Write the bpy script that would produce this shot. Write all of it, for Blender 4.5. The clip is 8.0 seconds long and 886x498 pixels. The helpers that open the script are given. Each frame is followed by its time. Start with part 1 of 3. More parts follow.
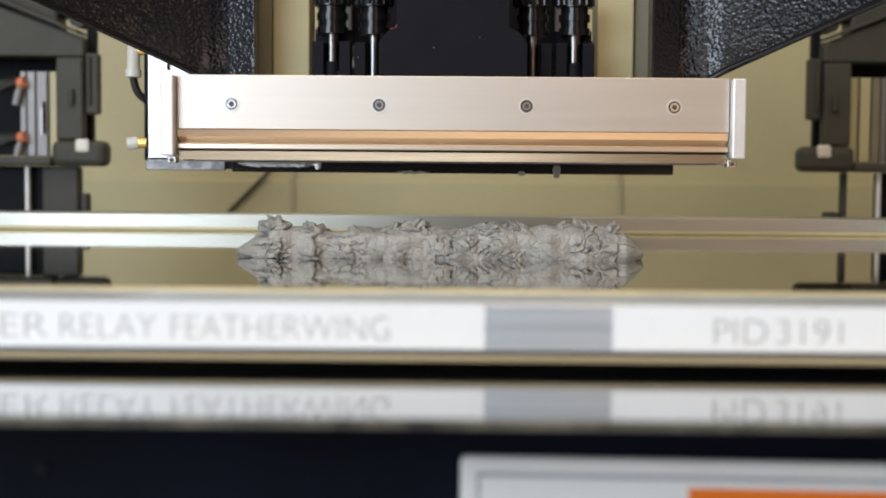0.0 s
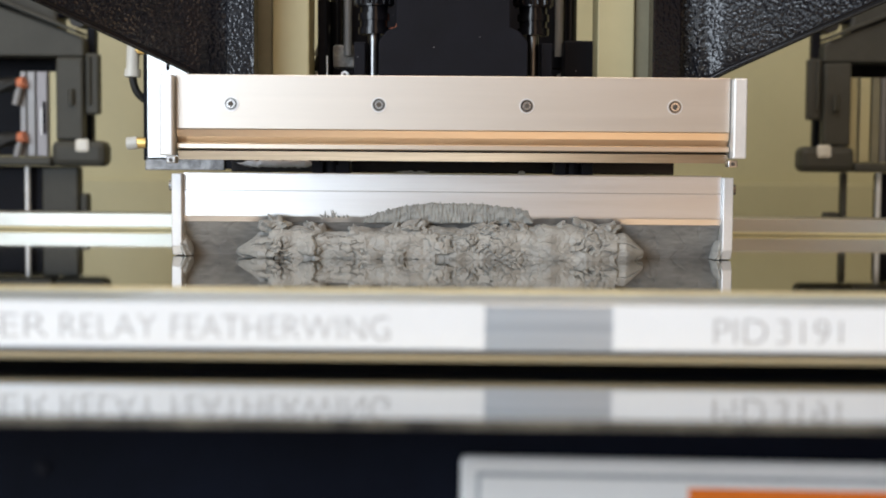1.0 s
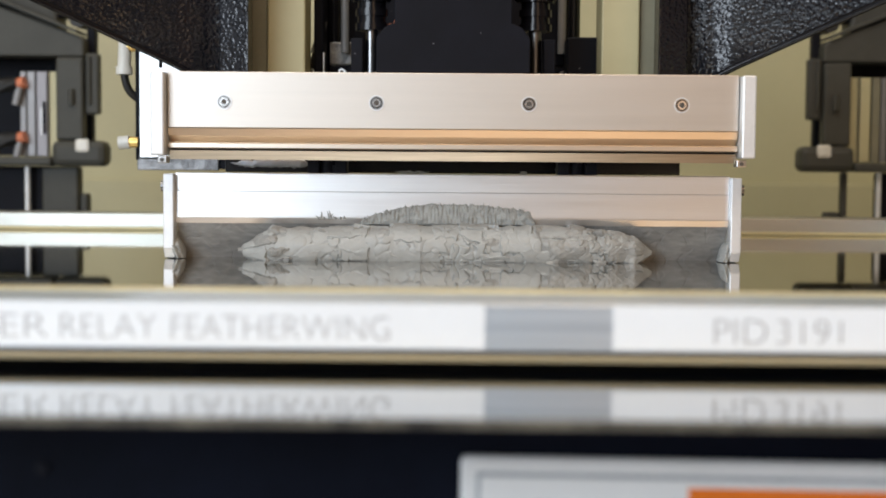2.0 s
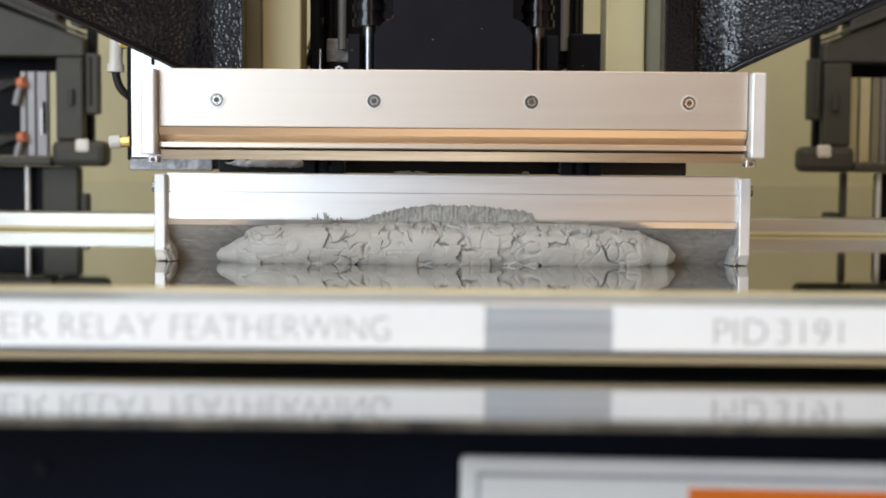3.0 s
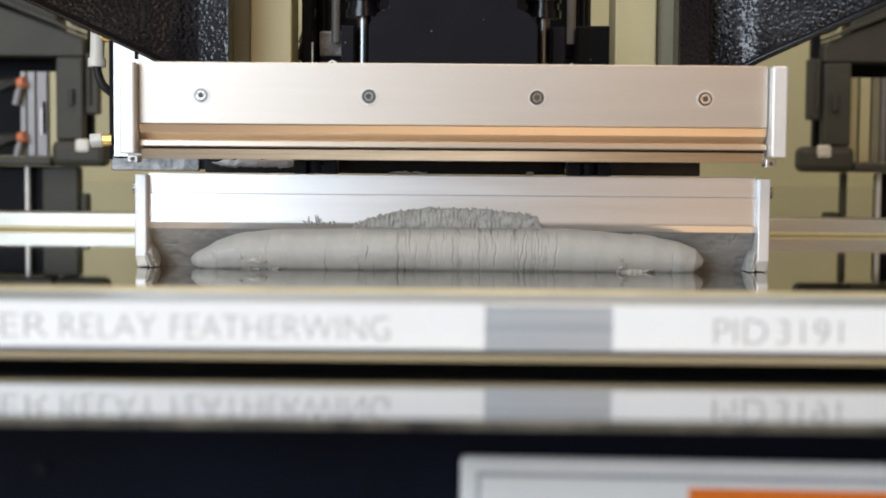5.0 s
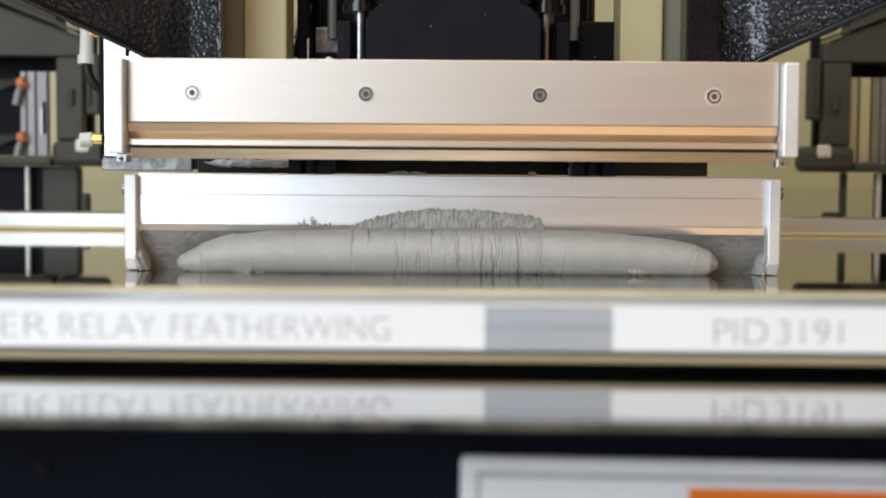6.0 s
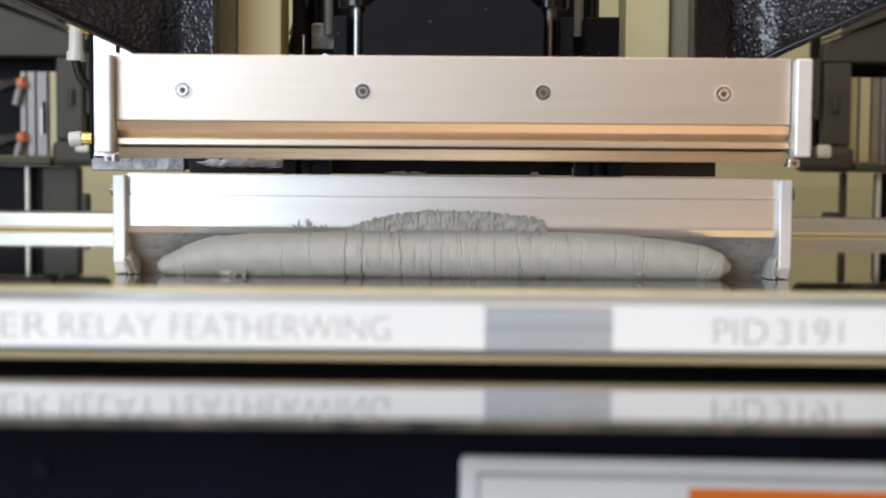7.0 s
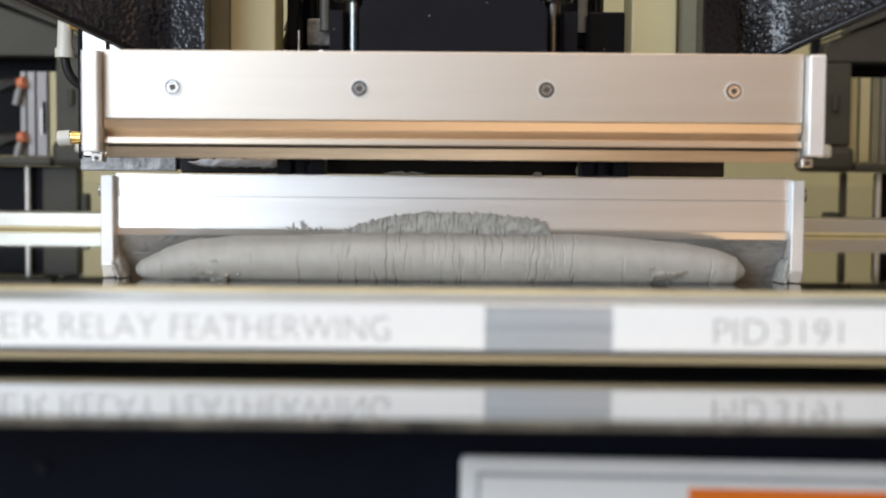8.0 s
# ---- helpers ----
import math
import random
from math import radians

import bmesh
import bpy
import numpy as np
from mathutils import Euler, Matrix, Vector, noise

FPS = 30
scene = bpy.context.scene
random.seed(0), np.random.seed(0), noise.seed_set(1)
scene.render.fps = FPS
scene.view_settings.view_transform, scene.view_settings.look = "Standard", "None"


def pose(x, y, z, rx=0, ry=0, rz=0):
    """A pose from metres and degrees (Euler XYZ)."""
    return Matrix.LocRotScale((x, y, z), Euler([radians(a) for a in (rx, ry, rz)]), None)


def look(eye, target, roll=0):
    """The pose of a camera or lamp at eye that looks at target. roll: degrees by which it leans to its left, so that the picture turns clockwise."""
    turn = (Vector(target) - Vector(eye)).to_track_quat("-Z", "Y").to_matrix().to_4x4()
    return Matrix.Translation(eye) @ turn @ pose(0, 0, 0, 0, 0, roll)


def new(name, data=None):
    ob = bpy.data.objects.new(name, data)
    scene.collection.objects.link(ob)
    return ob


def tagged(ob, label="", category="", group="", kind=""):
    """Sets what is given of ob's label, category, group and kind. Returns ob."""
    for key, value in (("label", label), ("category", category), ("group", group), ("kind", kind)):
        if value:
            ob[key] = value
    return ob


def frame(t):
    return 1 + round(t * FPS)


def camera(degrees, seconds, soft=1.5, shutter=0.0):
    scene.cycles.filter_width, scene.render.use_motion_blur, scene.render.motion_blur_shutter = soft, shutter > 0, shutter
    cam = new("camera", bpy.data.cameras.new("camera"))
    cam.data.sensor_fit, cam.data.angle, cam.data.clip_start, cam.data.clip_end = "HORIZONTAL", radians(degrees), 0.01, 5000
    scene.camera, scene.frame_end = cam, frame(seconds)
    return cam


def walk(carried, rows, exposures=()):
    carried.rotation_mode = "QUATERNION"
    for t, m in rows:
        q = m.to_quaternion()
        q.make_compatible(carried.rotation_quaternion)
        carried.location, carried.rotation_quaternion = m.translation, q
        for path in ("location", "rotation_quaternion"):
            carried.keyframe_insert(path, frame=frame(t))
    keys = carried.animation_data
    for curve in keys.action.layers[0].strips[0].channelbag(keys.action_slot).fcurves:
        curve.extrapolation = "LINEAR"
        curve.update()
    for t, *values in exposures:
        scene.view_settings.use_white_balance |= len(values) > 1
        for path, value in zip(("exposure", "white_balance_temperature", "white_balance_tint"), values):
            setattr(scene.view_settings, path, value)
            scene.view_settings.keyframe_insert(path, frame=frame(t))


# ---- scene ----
cam = camera(36.0, 8.0, soft=1.8)
EYE = (0.0, 0.0, 0.0446)
VIEW = look(EYE, (-0.0063, 1.0, 0.0446 - 0.0601), 0.45)
walk(cam, [(0.0, VIEW), (8.0, VIEW)], [(0.0, 0.21, 6030, 9), (8.0, 0.21, 6030, 9)])
# a long lens, sharp on the bead of paste
cam.data.dof.use_dof = True
cam.data.dof.focus_distance = 0.65
cam.data.dof.aperture_fstop = 11.5

# ---------------------------------------------------------------- light
world = bpy.data.worlds.new("room_air")
scene.world = world
world.use_nodes = True
world.node_tree.nodes["Background"].inputs[0].default_value = (0.9, 0.95, 1.0, 1)
world.node_tree.nodes["Background"].inputs[1].default_value = 0.1


def lamp(name, eye, target, sx, sy, watts, colour):
    data = bpy.data.lights.new(name, "AREA")
    data.shape, data.size, data.size_y = "RECTANGLE", sx, sy
    data.energy, data.color = watts, colour
    ob = new(name, data)
    ob.matrix_world = look(eye, target)
    return ob


lamp("window_lamp", (-1.14, -1.28, 0.45), (0.0, 0.62, 0.05), 1.3, 0.9, 30.5, (0.90, 0.955, 1.0))
lamp("ceiling_lamp", (-0.25, 0.15, 1.15), (-0.1, 0.45, 0.0), 0.8, 0.4, 6.4, (1.0, 0.94, 0.84))
# two added unseen fills: orange for the strip's bevel, tan for the plate's right
lamp("warm_fill", (0.25, -0.60, 1.18), (0.05, 0.5, 0.0), 1.0, 0.5, 7.0, (1.0, 0.64, 0.36))
lamp("right_fill", (0.64, -1.45, 0.35), (0.0, 0.62, 0.05), 0.5, 0.7, 1.6, (1.0, 0.62, 0.36))
# added unseen fill that brightens the cream rear wall
lamp("wall_fill", (-0.20, 1.15, 0.85), (-0.20, 1.2, 0.0), 0.9, 0.08, 0.9, (1.0, 0.97, 0.88))


# ---------------------------------------------------------------- materials
def material(name, colour, rough=0.5, metal=0.0, spec=0.5, ior=1.5, vary=0.12, scale=60.0, bump=0.0, bump_scale=400.0,
             stretch=(1, 1, 1), rough_vary=0.0, island=0.0, second=None):
    m = bpy.data.materials.new(name)
    m.use_nodes = True
    nt = m.node_tree
    b = nt.nodes["Principled BSDF"]
    b.inputs["Roughness"].default_value = rough
    b.inputs["Metallic"].default_value = metal
    b.inputs["IOR"].default_value = ior
    b.inputs["Specular IOR Level"].default_value = spec
    tc = nt.nodes.new("ShaderNodeTexCoord")
    mp = nt.nodes.new("ShaderNodeMapping")
    mp.inputs["Scale"].default_value = stretch
    nt.links.new(tc.outputs["Object"], mp.inputs[0])
    n1 = nt.nodes.new("ShaderNodeTexNoise")
    n1.inputs["Scale"].default_value, n1.inputs["Detail"].default_value = scale, 6
    nt.links.new(mp.outputs[0], n1.inputs["Vector"])
    n2 = nt.nodes.new("ShaderNodeTexNoise")
    n2.inputs["Scale"].default_value, n2.inputs["Detail"].default_value = scale * 9, 3
    nt.links.new(mp.outputs[0], n2.inputs["Vector"])
    add = nt.nodes.new("ShaderNodeMath")
    add.operation = "MULTIPLY_ADD"
    nt.links.new(n2.outputs[0], add.inputs[0])
    add.inputs[1].default_value = 0.4
    nt.links.new(n1.outputs[0], add.inputs[2])
    ramp = nt.nodes.new("ShaderNodeMapRange")
    ramp.inputs[1].default_value, ramp.inputs[2].default_value = 0.45, 0.95
    nt.links.new(add.outputs[0], ramp.inputs[0])
    mix = nt.nodes.new("ShaderNodeMix")
    mix.data_type = "RGBA"
    lo = [max(0, c * (1 - vary)) for c in colour]
    hi = second or [min(1, c * (1 + vary)) for c in colour]
    mix.inputs[6].default_value = (*lo, 1)
    mix.inputs[7].default_value = (*hi, 1)
    nt.links.new(ramp.outputs[0], mix.inputs[0])
    nt.links.new(mix.outputs[2], b.inputs["Base Color"])
    if rough_vary:
        rr = nt.nodes.new("ShaderNodeMapRange")
        rr.inputs[3].default_value, rr.inputs[4].default_value = max(0.02, rough - rough_vary), min(1, rough + rough_vary)
        nt.links.new(ramp.outputs[0], rr.inputs[0])
        nt.links.new(rr.outputs[0], b.inputs["Roughness"])
    if bump:
        n3 = nt.nodes.new("ShaderNodeTexNoise")
        n3.inputs["Scale"].default_value, n3.inputs["Detail"].default_value = bump_scale, 4
        nt.links.new(mp.outputs[0], n3.inputs["Vector"])
        bp = nt.nodes.new("ShaderNodeBump")
        bp.inputs["Strength"].default_value, bp.inputs["Distance"].default_value = 1.0, bump
        nt.links.new(n3.outputs[0], bp.inputs["Height"])
        nt.links.new(bp.outputs[0], b.inputs["Normal"])
    return m


BRUSHED = material("brushed_aluminium", (0.66, 0.615, 0.56), 0.46, 1.0, vary=0.03, scale=40, stretch=(0.15, 1, 6), bump=0.00001, bump_scale=900, rough_vary=0.02)
ALU = material("milled_aluminium", (0.83, 0.83, 0.835), 0.36, 1.0, vary=0.04, scale=50, stretch=(0.1, 1, 3), bump=0.00001, bump_scale=700, rough_vary=0.03)
ALU_DARK = material("dull_aluminium", (0.42, 0.43, 0.46), 0.42, 1.0, vary=0.12, scale=40, stretch=(0.2, 1, 4))
FRAME_ALU = material("frame_aluminium", (0.55, 0.64, 0.74), 0.36, 0.6, vary=0.15, second=(0.76, 0.84, 0.92), scale=30, stretch=(0.06, 1, 9))
CAP_WHITE = material("anodised_cap", (0.76, 0.77, 0.78), 0.42, 0.35, vary=0.06, scale=80)
SCREW = material("bright_screw_steel", (0.72, 0.70, 0.68), 0.25, 1.0, vary=0.15, scale=300)
STEEL = material("screw_steel", (0.46, 0.445, 0.43), 0.30, 1.0, vary=0.1, scale=200)
CHROME = material("chrome_rod", (0.20, 0.20, 0.20), 0.28, 1.0, vary=0.2, scale=90)
# for dark pins, and for the shade in screw holes put into colour
DARKHOLE = material("socket_dark", (0.07, 0.06, 0.05), 0.6)
FOIL = material("stencil_foil", (0.50, 0.485, 0.45), 0.035, 1.0, vary=0.04, scale=8, rough_vary=0.015)
BLADE = material("stained_steel_blade", (0.24, 0.24, 0.235), 0.5, 0.25, vary=0.45, second=(0.40, 0.40, 0.385), scale=38, stretch=(0.5, 1, 1.6), bump=0.0002, bump_scale=220)
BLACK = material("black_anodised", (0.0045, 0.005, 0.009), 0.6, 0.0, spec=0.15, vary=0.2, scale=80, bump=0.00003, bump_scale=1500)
BLACK_GLOSS = material("black_plastic_gloss", (0.006, 0.006, 0.008), 0.2, 0.0, spec=0.35, vary=0.2, scale=80)


def flecked(m, scale, amount):
    """Scattered pale specks of dust and bare metal on black paint."""
    nt = m.node_tree
    b = nt.nodes["Principled BSDF"]
    tc = nt.nodes.new("ShaderNodeTexCoord")
    vo = nt.nodes.new("ShaderNodeTexVoronoi")
    vo.inputs["Scale"].default_value = scale
    nt.links.new(tc.outputs["Object"], vo.inputs["Vector"])
    near = nt.nodes.new("ShaderNodeMapRange")
    near.inputs[1].default_value, near.inputs[2].default_value, near.inputs[3].default_value, near.inputs[4].default_value = 0.06, 0.12, 1.0, 0.0
    nt.links.new(vo.outputs["Distance"], near.inputs[0])
    sep = nt.nodes.new("ShaderNodeSeparateColor")
    nt.links.new(vo.outputs["Color"], sep.inputs[0])
    rare = nt.nodes.new("ShaderNodeMath")
    rare.operation = "LESS_THAN"
    rare.inputs[1].default_value = amount
    nt.links.new(sep.outputs[0], rare.inputs[0])
    both = nt.nodes.new("ShaderNodeMath")
    both.operation = "MULTIPLY"
    nt.links.new(near.outputs[0], both.inputs[0])
    nt.links.new(rare.outputs[0], both.inputs[1])
    mix = nt.nodes.new("ShaderNodeMix")
    mix.data_type = "RGBA"
    mix.inputs[7].default_value = (0.22, 0.22, 0.24, 1)
    was = b.inputs["Base Color"].links[0].from_socket
    nt.links.new(both.outputs[0], mix.inputs[0])
    nt.links.new(was, mix.inputs[6])
    nt.links.new(mix.outputs[2], b.inputs["Base Color"])


flecked(BLACK, 320.0, 0.10)
HAMMER = material("black_hammered_paint", (0.007, 0.008, 0.012), 0.22, 0.0, spec=0.55, vary=0.2, scale=60)


def pebbled(m, scale, height):
    """Rounded pebbles as on a thick textured paint."""
    nt = m.node_tree
    tc = nt.nodes.new("ShaderNodeTexCoord")
    wob = nt.nodes.new("ShaderNodeTexNoise")
    wob.inputs["Scale"].default_value = scale * 0.8
    mixv = nt.nodes.new("ShaderNodeVectorMath")
    mixv.operation = "MULTIPLY_ADD"
    mixv.inputs[1].default_value = (0.0012, 0.0012, 0.0012)
    nt.links.new(tc.outputs["Object"], wob.inputs["Vector"])
    nt.links.new(wob.outputs["Color"], mixv.inputs[0])
    nt.links.new(tc.outputs["Object"], mixv.inputs[2])
    vo = nt.nodes.new("ShaderNodeTexVoronoi")
    vo.feature = "SMOOTH_F1"
    vo.inputs["Scale"].default_value = scale
    nt.links.new(mixv.outputs[0], vo.inputs["Vector"])
    bp = nt.nodes.new("ShaderNodeBump")
    bp.invert = True
    bp.inputs["Strength"].default_value, bp.inputs["Distance"].default_value = 1.0, height
    nt.links.new(vo.outputs["Distance"], bp.inputs["Height"])
    nt.links.new(bp.outputs[0], nt.nodes["Principled BSDF"].inputs["Normal"])


pebbled(HAMMER, 600.0, 0.00052)
BEIGE = material("cream_paint", (0.49, 0.45, 0.265), 0.5, vary=0.05, scale=15, bump=0.00004, bump_scale=500)
GREYOLIVE = material("grey_olive_casting", (0.058, 0.058, 0.050), 0.55, spec=0.3, vary=0.15, scale=30, bump=0.0001, bump_scale=500)
PASTE = material("solder_paste", (0.375, 0.388, 0.380), 0.52, 0.05, vary=0.10, scale=150, bump=0.00010, bump_scale=900, rough_vary=0.1)
# darker than the rolled paste: shade of its crevices is taken into the colour
PASTE_TORN = material("torn_solder_paste", (0.315, 0.318, 0.304), 0.5, 0.05, vary=0.2, scale=140, rough_vary=0.1)


def cracked(m, scale, depth):
    """Fine winding cracks and a rough skin, as on paste torn with a spatula."""
    nt = m.node_tree
    tc = nt.nodes.new("ShaderNodeTexCoord")
    n1 = nt.nodes.new("ShaderNodeTexNoise")
    n1.inputs["Scale"].default_value, n1.inputs["Detail"].default_value, n1.inputs["Distortion"].default_value = scale, 1.5, 0.6
    nt.links.new(tc.outputs["Object"], n1.inputs["Vector"])
    sub = nt.nodes.new("ShaderNodeMath")
    sub.operation = "SUBTRACT"
    sub.inputs[1].default_value = 0.5
    nt.links.new(n1.outputs[0], sub.inputs[0])
    ab = nt.nodes.new("ShaderNodeMath")
    ab.operation = "ABSOLUTE"
    nt.links.new(sub.outputs[0], ab.inputs[0])
    mr = nt.nodes.new("ShaderNodeMapRange")
    mr.interpolation_type = "SMOOTHSTEP"
    mr.inputs[2].default_value = 0.05
    nt.links.new(ab.outputs[0], mr.inputs[0])
    n2 = nt.nodes.new("ShaderNodeTexNoise")
    n2.inputs["Scale"].default_value, n2.inputs["Detail"].default_value = scale * 4, 4
    nt.links.new(tc.outputs["Object"], n2.inputs["Vector"])
    ad = nt.nodes.new("ShaderNodeMath")
    ad.operation = "MULTIPLY_ADD"
    ad.inputs[1].default_value = 0.5
    nt.links.new(n2.outputs[0], ad.inputs[0])
    nt.links.new(mr.outputs[0], ad.inputs[2])
    bp = nt.nodes.new("ShaderNodeBump")
    bp.inputs["Strength"].default_value, bp.inputs["Distance"].default_value = 1.0, depth
    nt.links.new(ad.outputs[0], bp.inputs["Height"])
    nt.links.new(bp.outputs[0], nt.nodes["Principled BSDF"].inputs["Normal"])


cracked(PASTE_TORN, 150.0, 0.00022)
cracked(BLADE, 70.0, 0.0002)
PASTE_SKIN = material("dried_paste", (0.33, 0.345, 0.335), 0.6, 0.05, vary=0.2, scale=160, bump=0.0003, bump_scale=800)
LABEL = material("white_label_tape", (0.87, 0.92, 0.96), 0.35, vary=0.02, scale=30)
INK = material("black_ink", (0.19, 0.19, 0.20), 0.5)
TAN = material("tan_gasket", (0.36, 0.305, 0.18), 0.5, vary=0.15, scale=40, stretch=(0.2, 1, 1))
DECK_STEEL = material("polished_steel_deck", (0.52, 0.53, 0.54), 0.06, 1.0, vary=0.05, scale=20, rough_vary=0.02)
FASCIA = material("black_fascia", (0.0035, 0.005, 0.011), 0.6, spec=0.08, vary=0.3, scale=25)
PANEL_WHITE = material("white_plastic", (0.86, 0.86, 0.84), 0.4, vary=0.03, scale=40)
ORANGE = material("orange_label", (0.86, 0.20, 0.010), 0.45, vary=0.06, scale=40)
GREYSTRIP = material("grey_extrusion", (0.20, 0.20, 0.20), 0.5, 0.2, vary=0.1, scale=60)
PALE_STRIP = material("pale_extrusion", (0.30, 0.30, 0.31), 0.45, 0.2, vary=0.1, scale=60)
OLIVE = material("shaded_cream_and_olive", (0.20, 0.19, 0.13), 0.5, vary=0.1, scale=40)
LAVENDER = material("pale_grey_sheet", (0.36, 0.36, 0.40), 0.5, vary=0.05, scale=20)
COPPER = material("orange_fitting", (0.60, 0.20, 0.10), 0.4, vary=0.2, scale=90)
BRASS = material("brass_fitting", (0.65, 0.45, 0.16), 0.28, 1.0, vary=0.15, scale=90)
FITTING = material("translucent_white_fitting", (0.72, 0.71, 0.66), 0.35, vary=0.06, scale=90)
RUBBER = material("black_rubber", (0.012, 0.012, 0.012), 0.55)
ROOMWALL = material("pale_room_paint", (0.34, 0.34, 0.34), 0.8, vary=0.06, scale=4)
TANWALL = material("tan_room_paint", (0.45, 0.29, 0.17), 0.8, vary=0.06, scale=4)
ROOMFLOOR = material("grey_floor", (0.16, 0.16, 0.17), 0.6, vary=0.2, scale=5)


# ---------------------------------------------------------------- building helpers
def box(bm, x0, x1, y0, y1, z0, z1, bevel=0.0, seg=2):
    vs = [bm.verts.new(p) for p in ((x0, y0, z0), (x1, y0, z0), (x1, y1, z0), (x0, y1, z0),
                                    (x0, y0, z1), (x1, y0, z1), (x1, y1, z1), (x0, y1, z1))]
    fs = [bm.faces.new([vs[i] for i in q]) for q in ((3, 2, 1, 0), (4, 5, 6, 7), (0, 1, 5, 4), (1, 2, 6, 5), (2, 3, 7, 6), (3, 0, 4, 7))]
    if bevel:
        edges = list({e for f in fs for e in f.edges})
        bmesh.ops.bevel(bm, geom=edges, offset=bevel, segments=seg, affect="EDGES", profile=0.5)


def cyl(bm, p, q, r, n=20, r2=None):
    p, q = Vector(p), Vector(q)
    m = Matrix.Translation((p + q) / 2) @ (q - p).to_track_quat("Z", "Y").to_matrix().to_4x4()
    bmesh.ops.create_cone(bm, cap_ends=True, segments=n, radius1=r, radius2=r if r2 is None else r2, depth=(q - p).length, matrix=m)


def prism(bm, outline, axis, a, b, bevel=0.0):
    """A closed outline pushed along an axis: 'x' takes (y, z) points, 'y' takes (x, z) points."""
    def at(u, v, w):
        return (w, u, v) if axis == "x" else (u, w, v)
    lo = [bm.verts.new(at(u, v, a)) for u, v in outline]
    hi = [bm.verts.new(at(u, v, b)) for u, v in outline]
    n = len(outline)
    fs = [bm.faces.new(lo), bm.faces.new(hi[::-1])]
    fs += [bm.faces.new((lo[(i + 1) % n], lo[i], hi[i], hi[(i + 1) % n])) for i in range(n)]
    bmesh.ops.recalc_face_normals(bm, faces=fs)
    if bevel:
        bmesh.ops.bevel(bm, geom=list({e for f in fs for e in f.edges}), offset=bevel, segments=2, affect="EDGES", profile=0.5)


def finish(name, bm, mat, smooth=False):
    me = bpy.data.meshes.new(name)
    bm.to_mesh(me)
    bm.free()
    me.materials.append(mat)
    if smooth:
        for p in me.polygons:
            p.use_smooth = True
        me.set_sharp_from_angle(angle=radians(40))
    return me


def part(name, bm, mat, parent=None, label="", smooth=True):
    ob = new(name, finish(name, bm, mat, smooth))
    ob.parent = parent
    if label:
        ob["label"] = label
    return ob


def thing(name, label, category, at=(0, 0, 0), group="", kind=""):
    ob = new(name)
    ob.location = at
    ob.empty_display_size = 0.01
    return tagged(ob, label, category, group, kind)


def slab(name, args, mat, label, category, bevel=0.0):
    bm = bmesh.new()
    box(bm, *args, bevel)
    return tagged(part(name, bm, mat, smooth=False), label, category, kind="structure")


def cuboid(name, args, mat, parent, bevel=0.0005, label=""):
    bm = bmesh.new()
    box(bm, *args, bevel)
    return part(name, bm, mat, parent, label, False)


def rod(name, p, q, r, mat, parent, label="", n=24):
    bm = bmesh.new()
    cyl(bm, p, q, r, n)
    return part(name, bm, mat, parent, label)


def bent_tube(name, pts, r, mat, parent, label=""):
    cu = bpy.data.curves.new(name, "CURVE")
    cu.dimensions, cu.bevel_depth, cu.bevel_resolution, cu.resolution_u = "3D", r, 4, 8
    sp = cu.splines.new("NURBS")
    sp.points.add(len(pts) - 1)
    for p, c in zip(sp.points, pts):
        p.co = (*c, 1)
    sp.use_endpoint_u, sp.order_u = True, 3
    tmp = new(name, cu)
    me = bpy.data.meshes.new_from_object(tmp)
    bpy.data.objects.remove(tmp)
    me.materials.clear()
    me.materials.append(mat)
    ob = new(name, me)
    ob.parent = parent
    if label:
        ob["label"] = label
    return ob


def ridge(v, width):
    return max(0.0, 1 - abs(noise.noise(v)) / width) ** 1.5


# ---------------------------------------------------------------- the room and the machine's inside
slab("wall_back", (-0.9, 0.9, 1.45, 1.50, -0.5, 1.25), BEIGE, "cream painted sheet metal rear wall of the machine", "wall")
slab("wall_left", (-0.95, -0.9, 0.3, 1.5, -0.5, 1.25), BEIGE, "cream painted sheet metal side wall", "wall")
slab("wall_right", (0.9, 0.95, 0.3, 1.5, -0.5, 1.25), BEIGE, "cream painted sheet metal side wall", "wall")
slab("ceiling", (-1.6, 1.6, -1.6, 1.5, 1.25, 1.30), TANWALL, "plain tan room ceiling", "ceiling")
slab("floor", (-1.6, 1.6, -1.6, 1.5, -0.60, -0.5), ROOMFLOOR, "plain grey floor under the machine", "floor")
slab("room_wall_behind", (-1.6, 1.6, -1.65, -1.6, -0.5, 1.25), ROOMWALL, "plain pale room wall", "wall")
slab("room_wall_left", (-1.65, -1.6, -1.6, 1.5, -0.5, 1.25), ROOMWALL, "plain pale room wall", "wall")
slab("room_wall_right", (1.6, 1.65, -1.6, 1.5, -0.5, 1.25), TANWALL, "plain tan room wall", "wall")
slab("lower_panel", (-0.9, 0.9, 1.436, 1.449, -0.5, 0.030), BEIGE, "cream lower panel along the rear wall", "panel", 0.002)
for name, x in (("seam_left", -0.168), ("seam_right", 0.176)):
    slab(name, (x - 0.002, x + 0.002, 1.444, 1.449, 0.0305, 0.20), material("seam_" + name, (0.40, 0.38, 0.27), 0.6), "narrow folded seam in the cream rear wall", "seam")
for name, x in (("seam_lower_left", -0.168), ("seam_lower_right", 0.176)):
    slab(name, (x - 0.002, x + 0.002, 1.431, 1.4355, -0.20, 0.030), material("seam_" + name, (0.40, 0.38, 0.27), 0.6), "narrow folded seam in the cream rear panel", "seam")
bm = bmesh.new()
cyl(bm, (-0.235, 1.43, -0.005), (-0.19, 1.43, 0.040), 0.0022, 12)
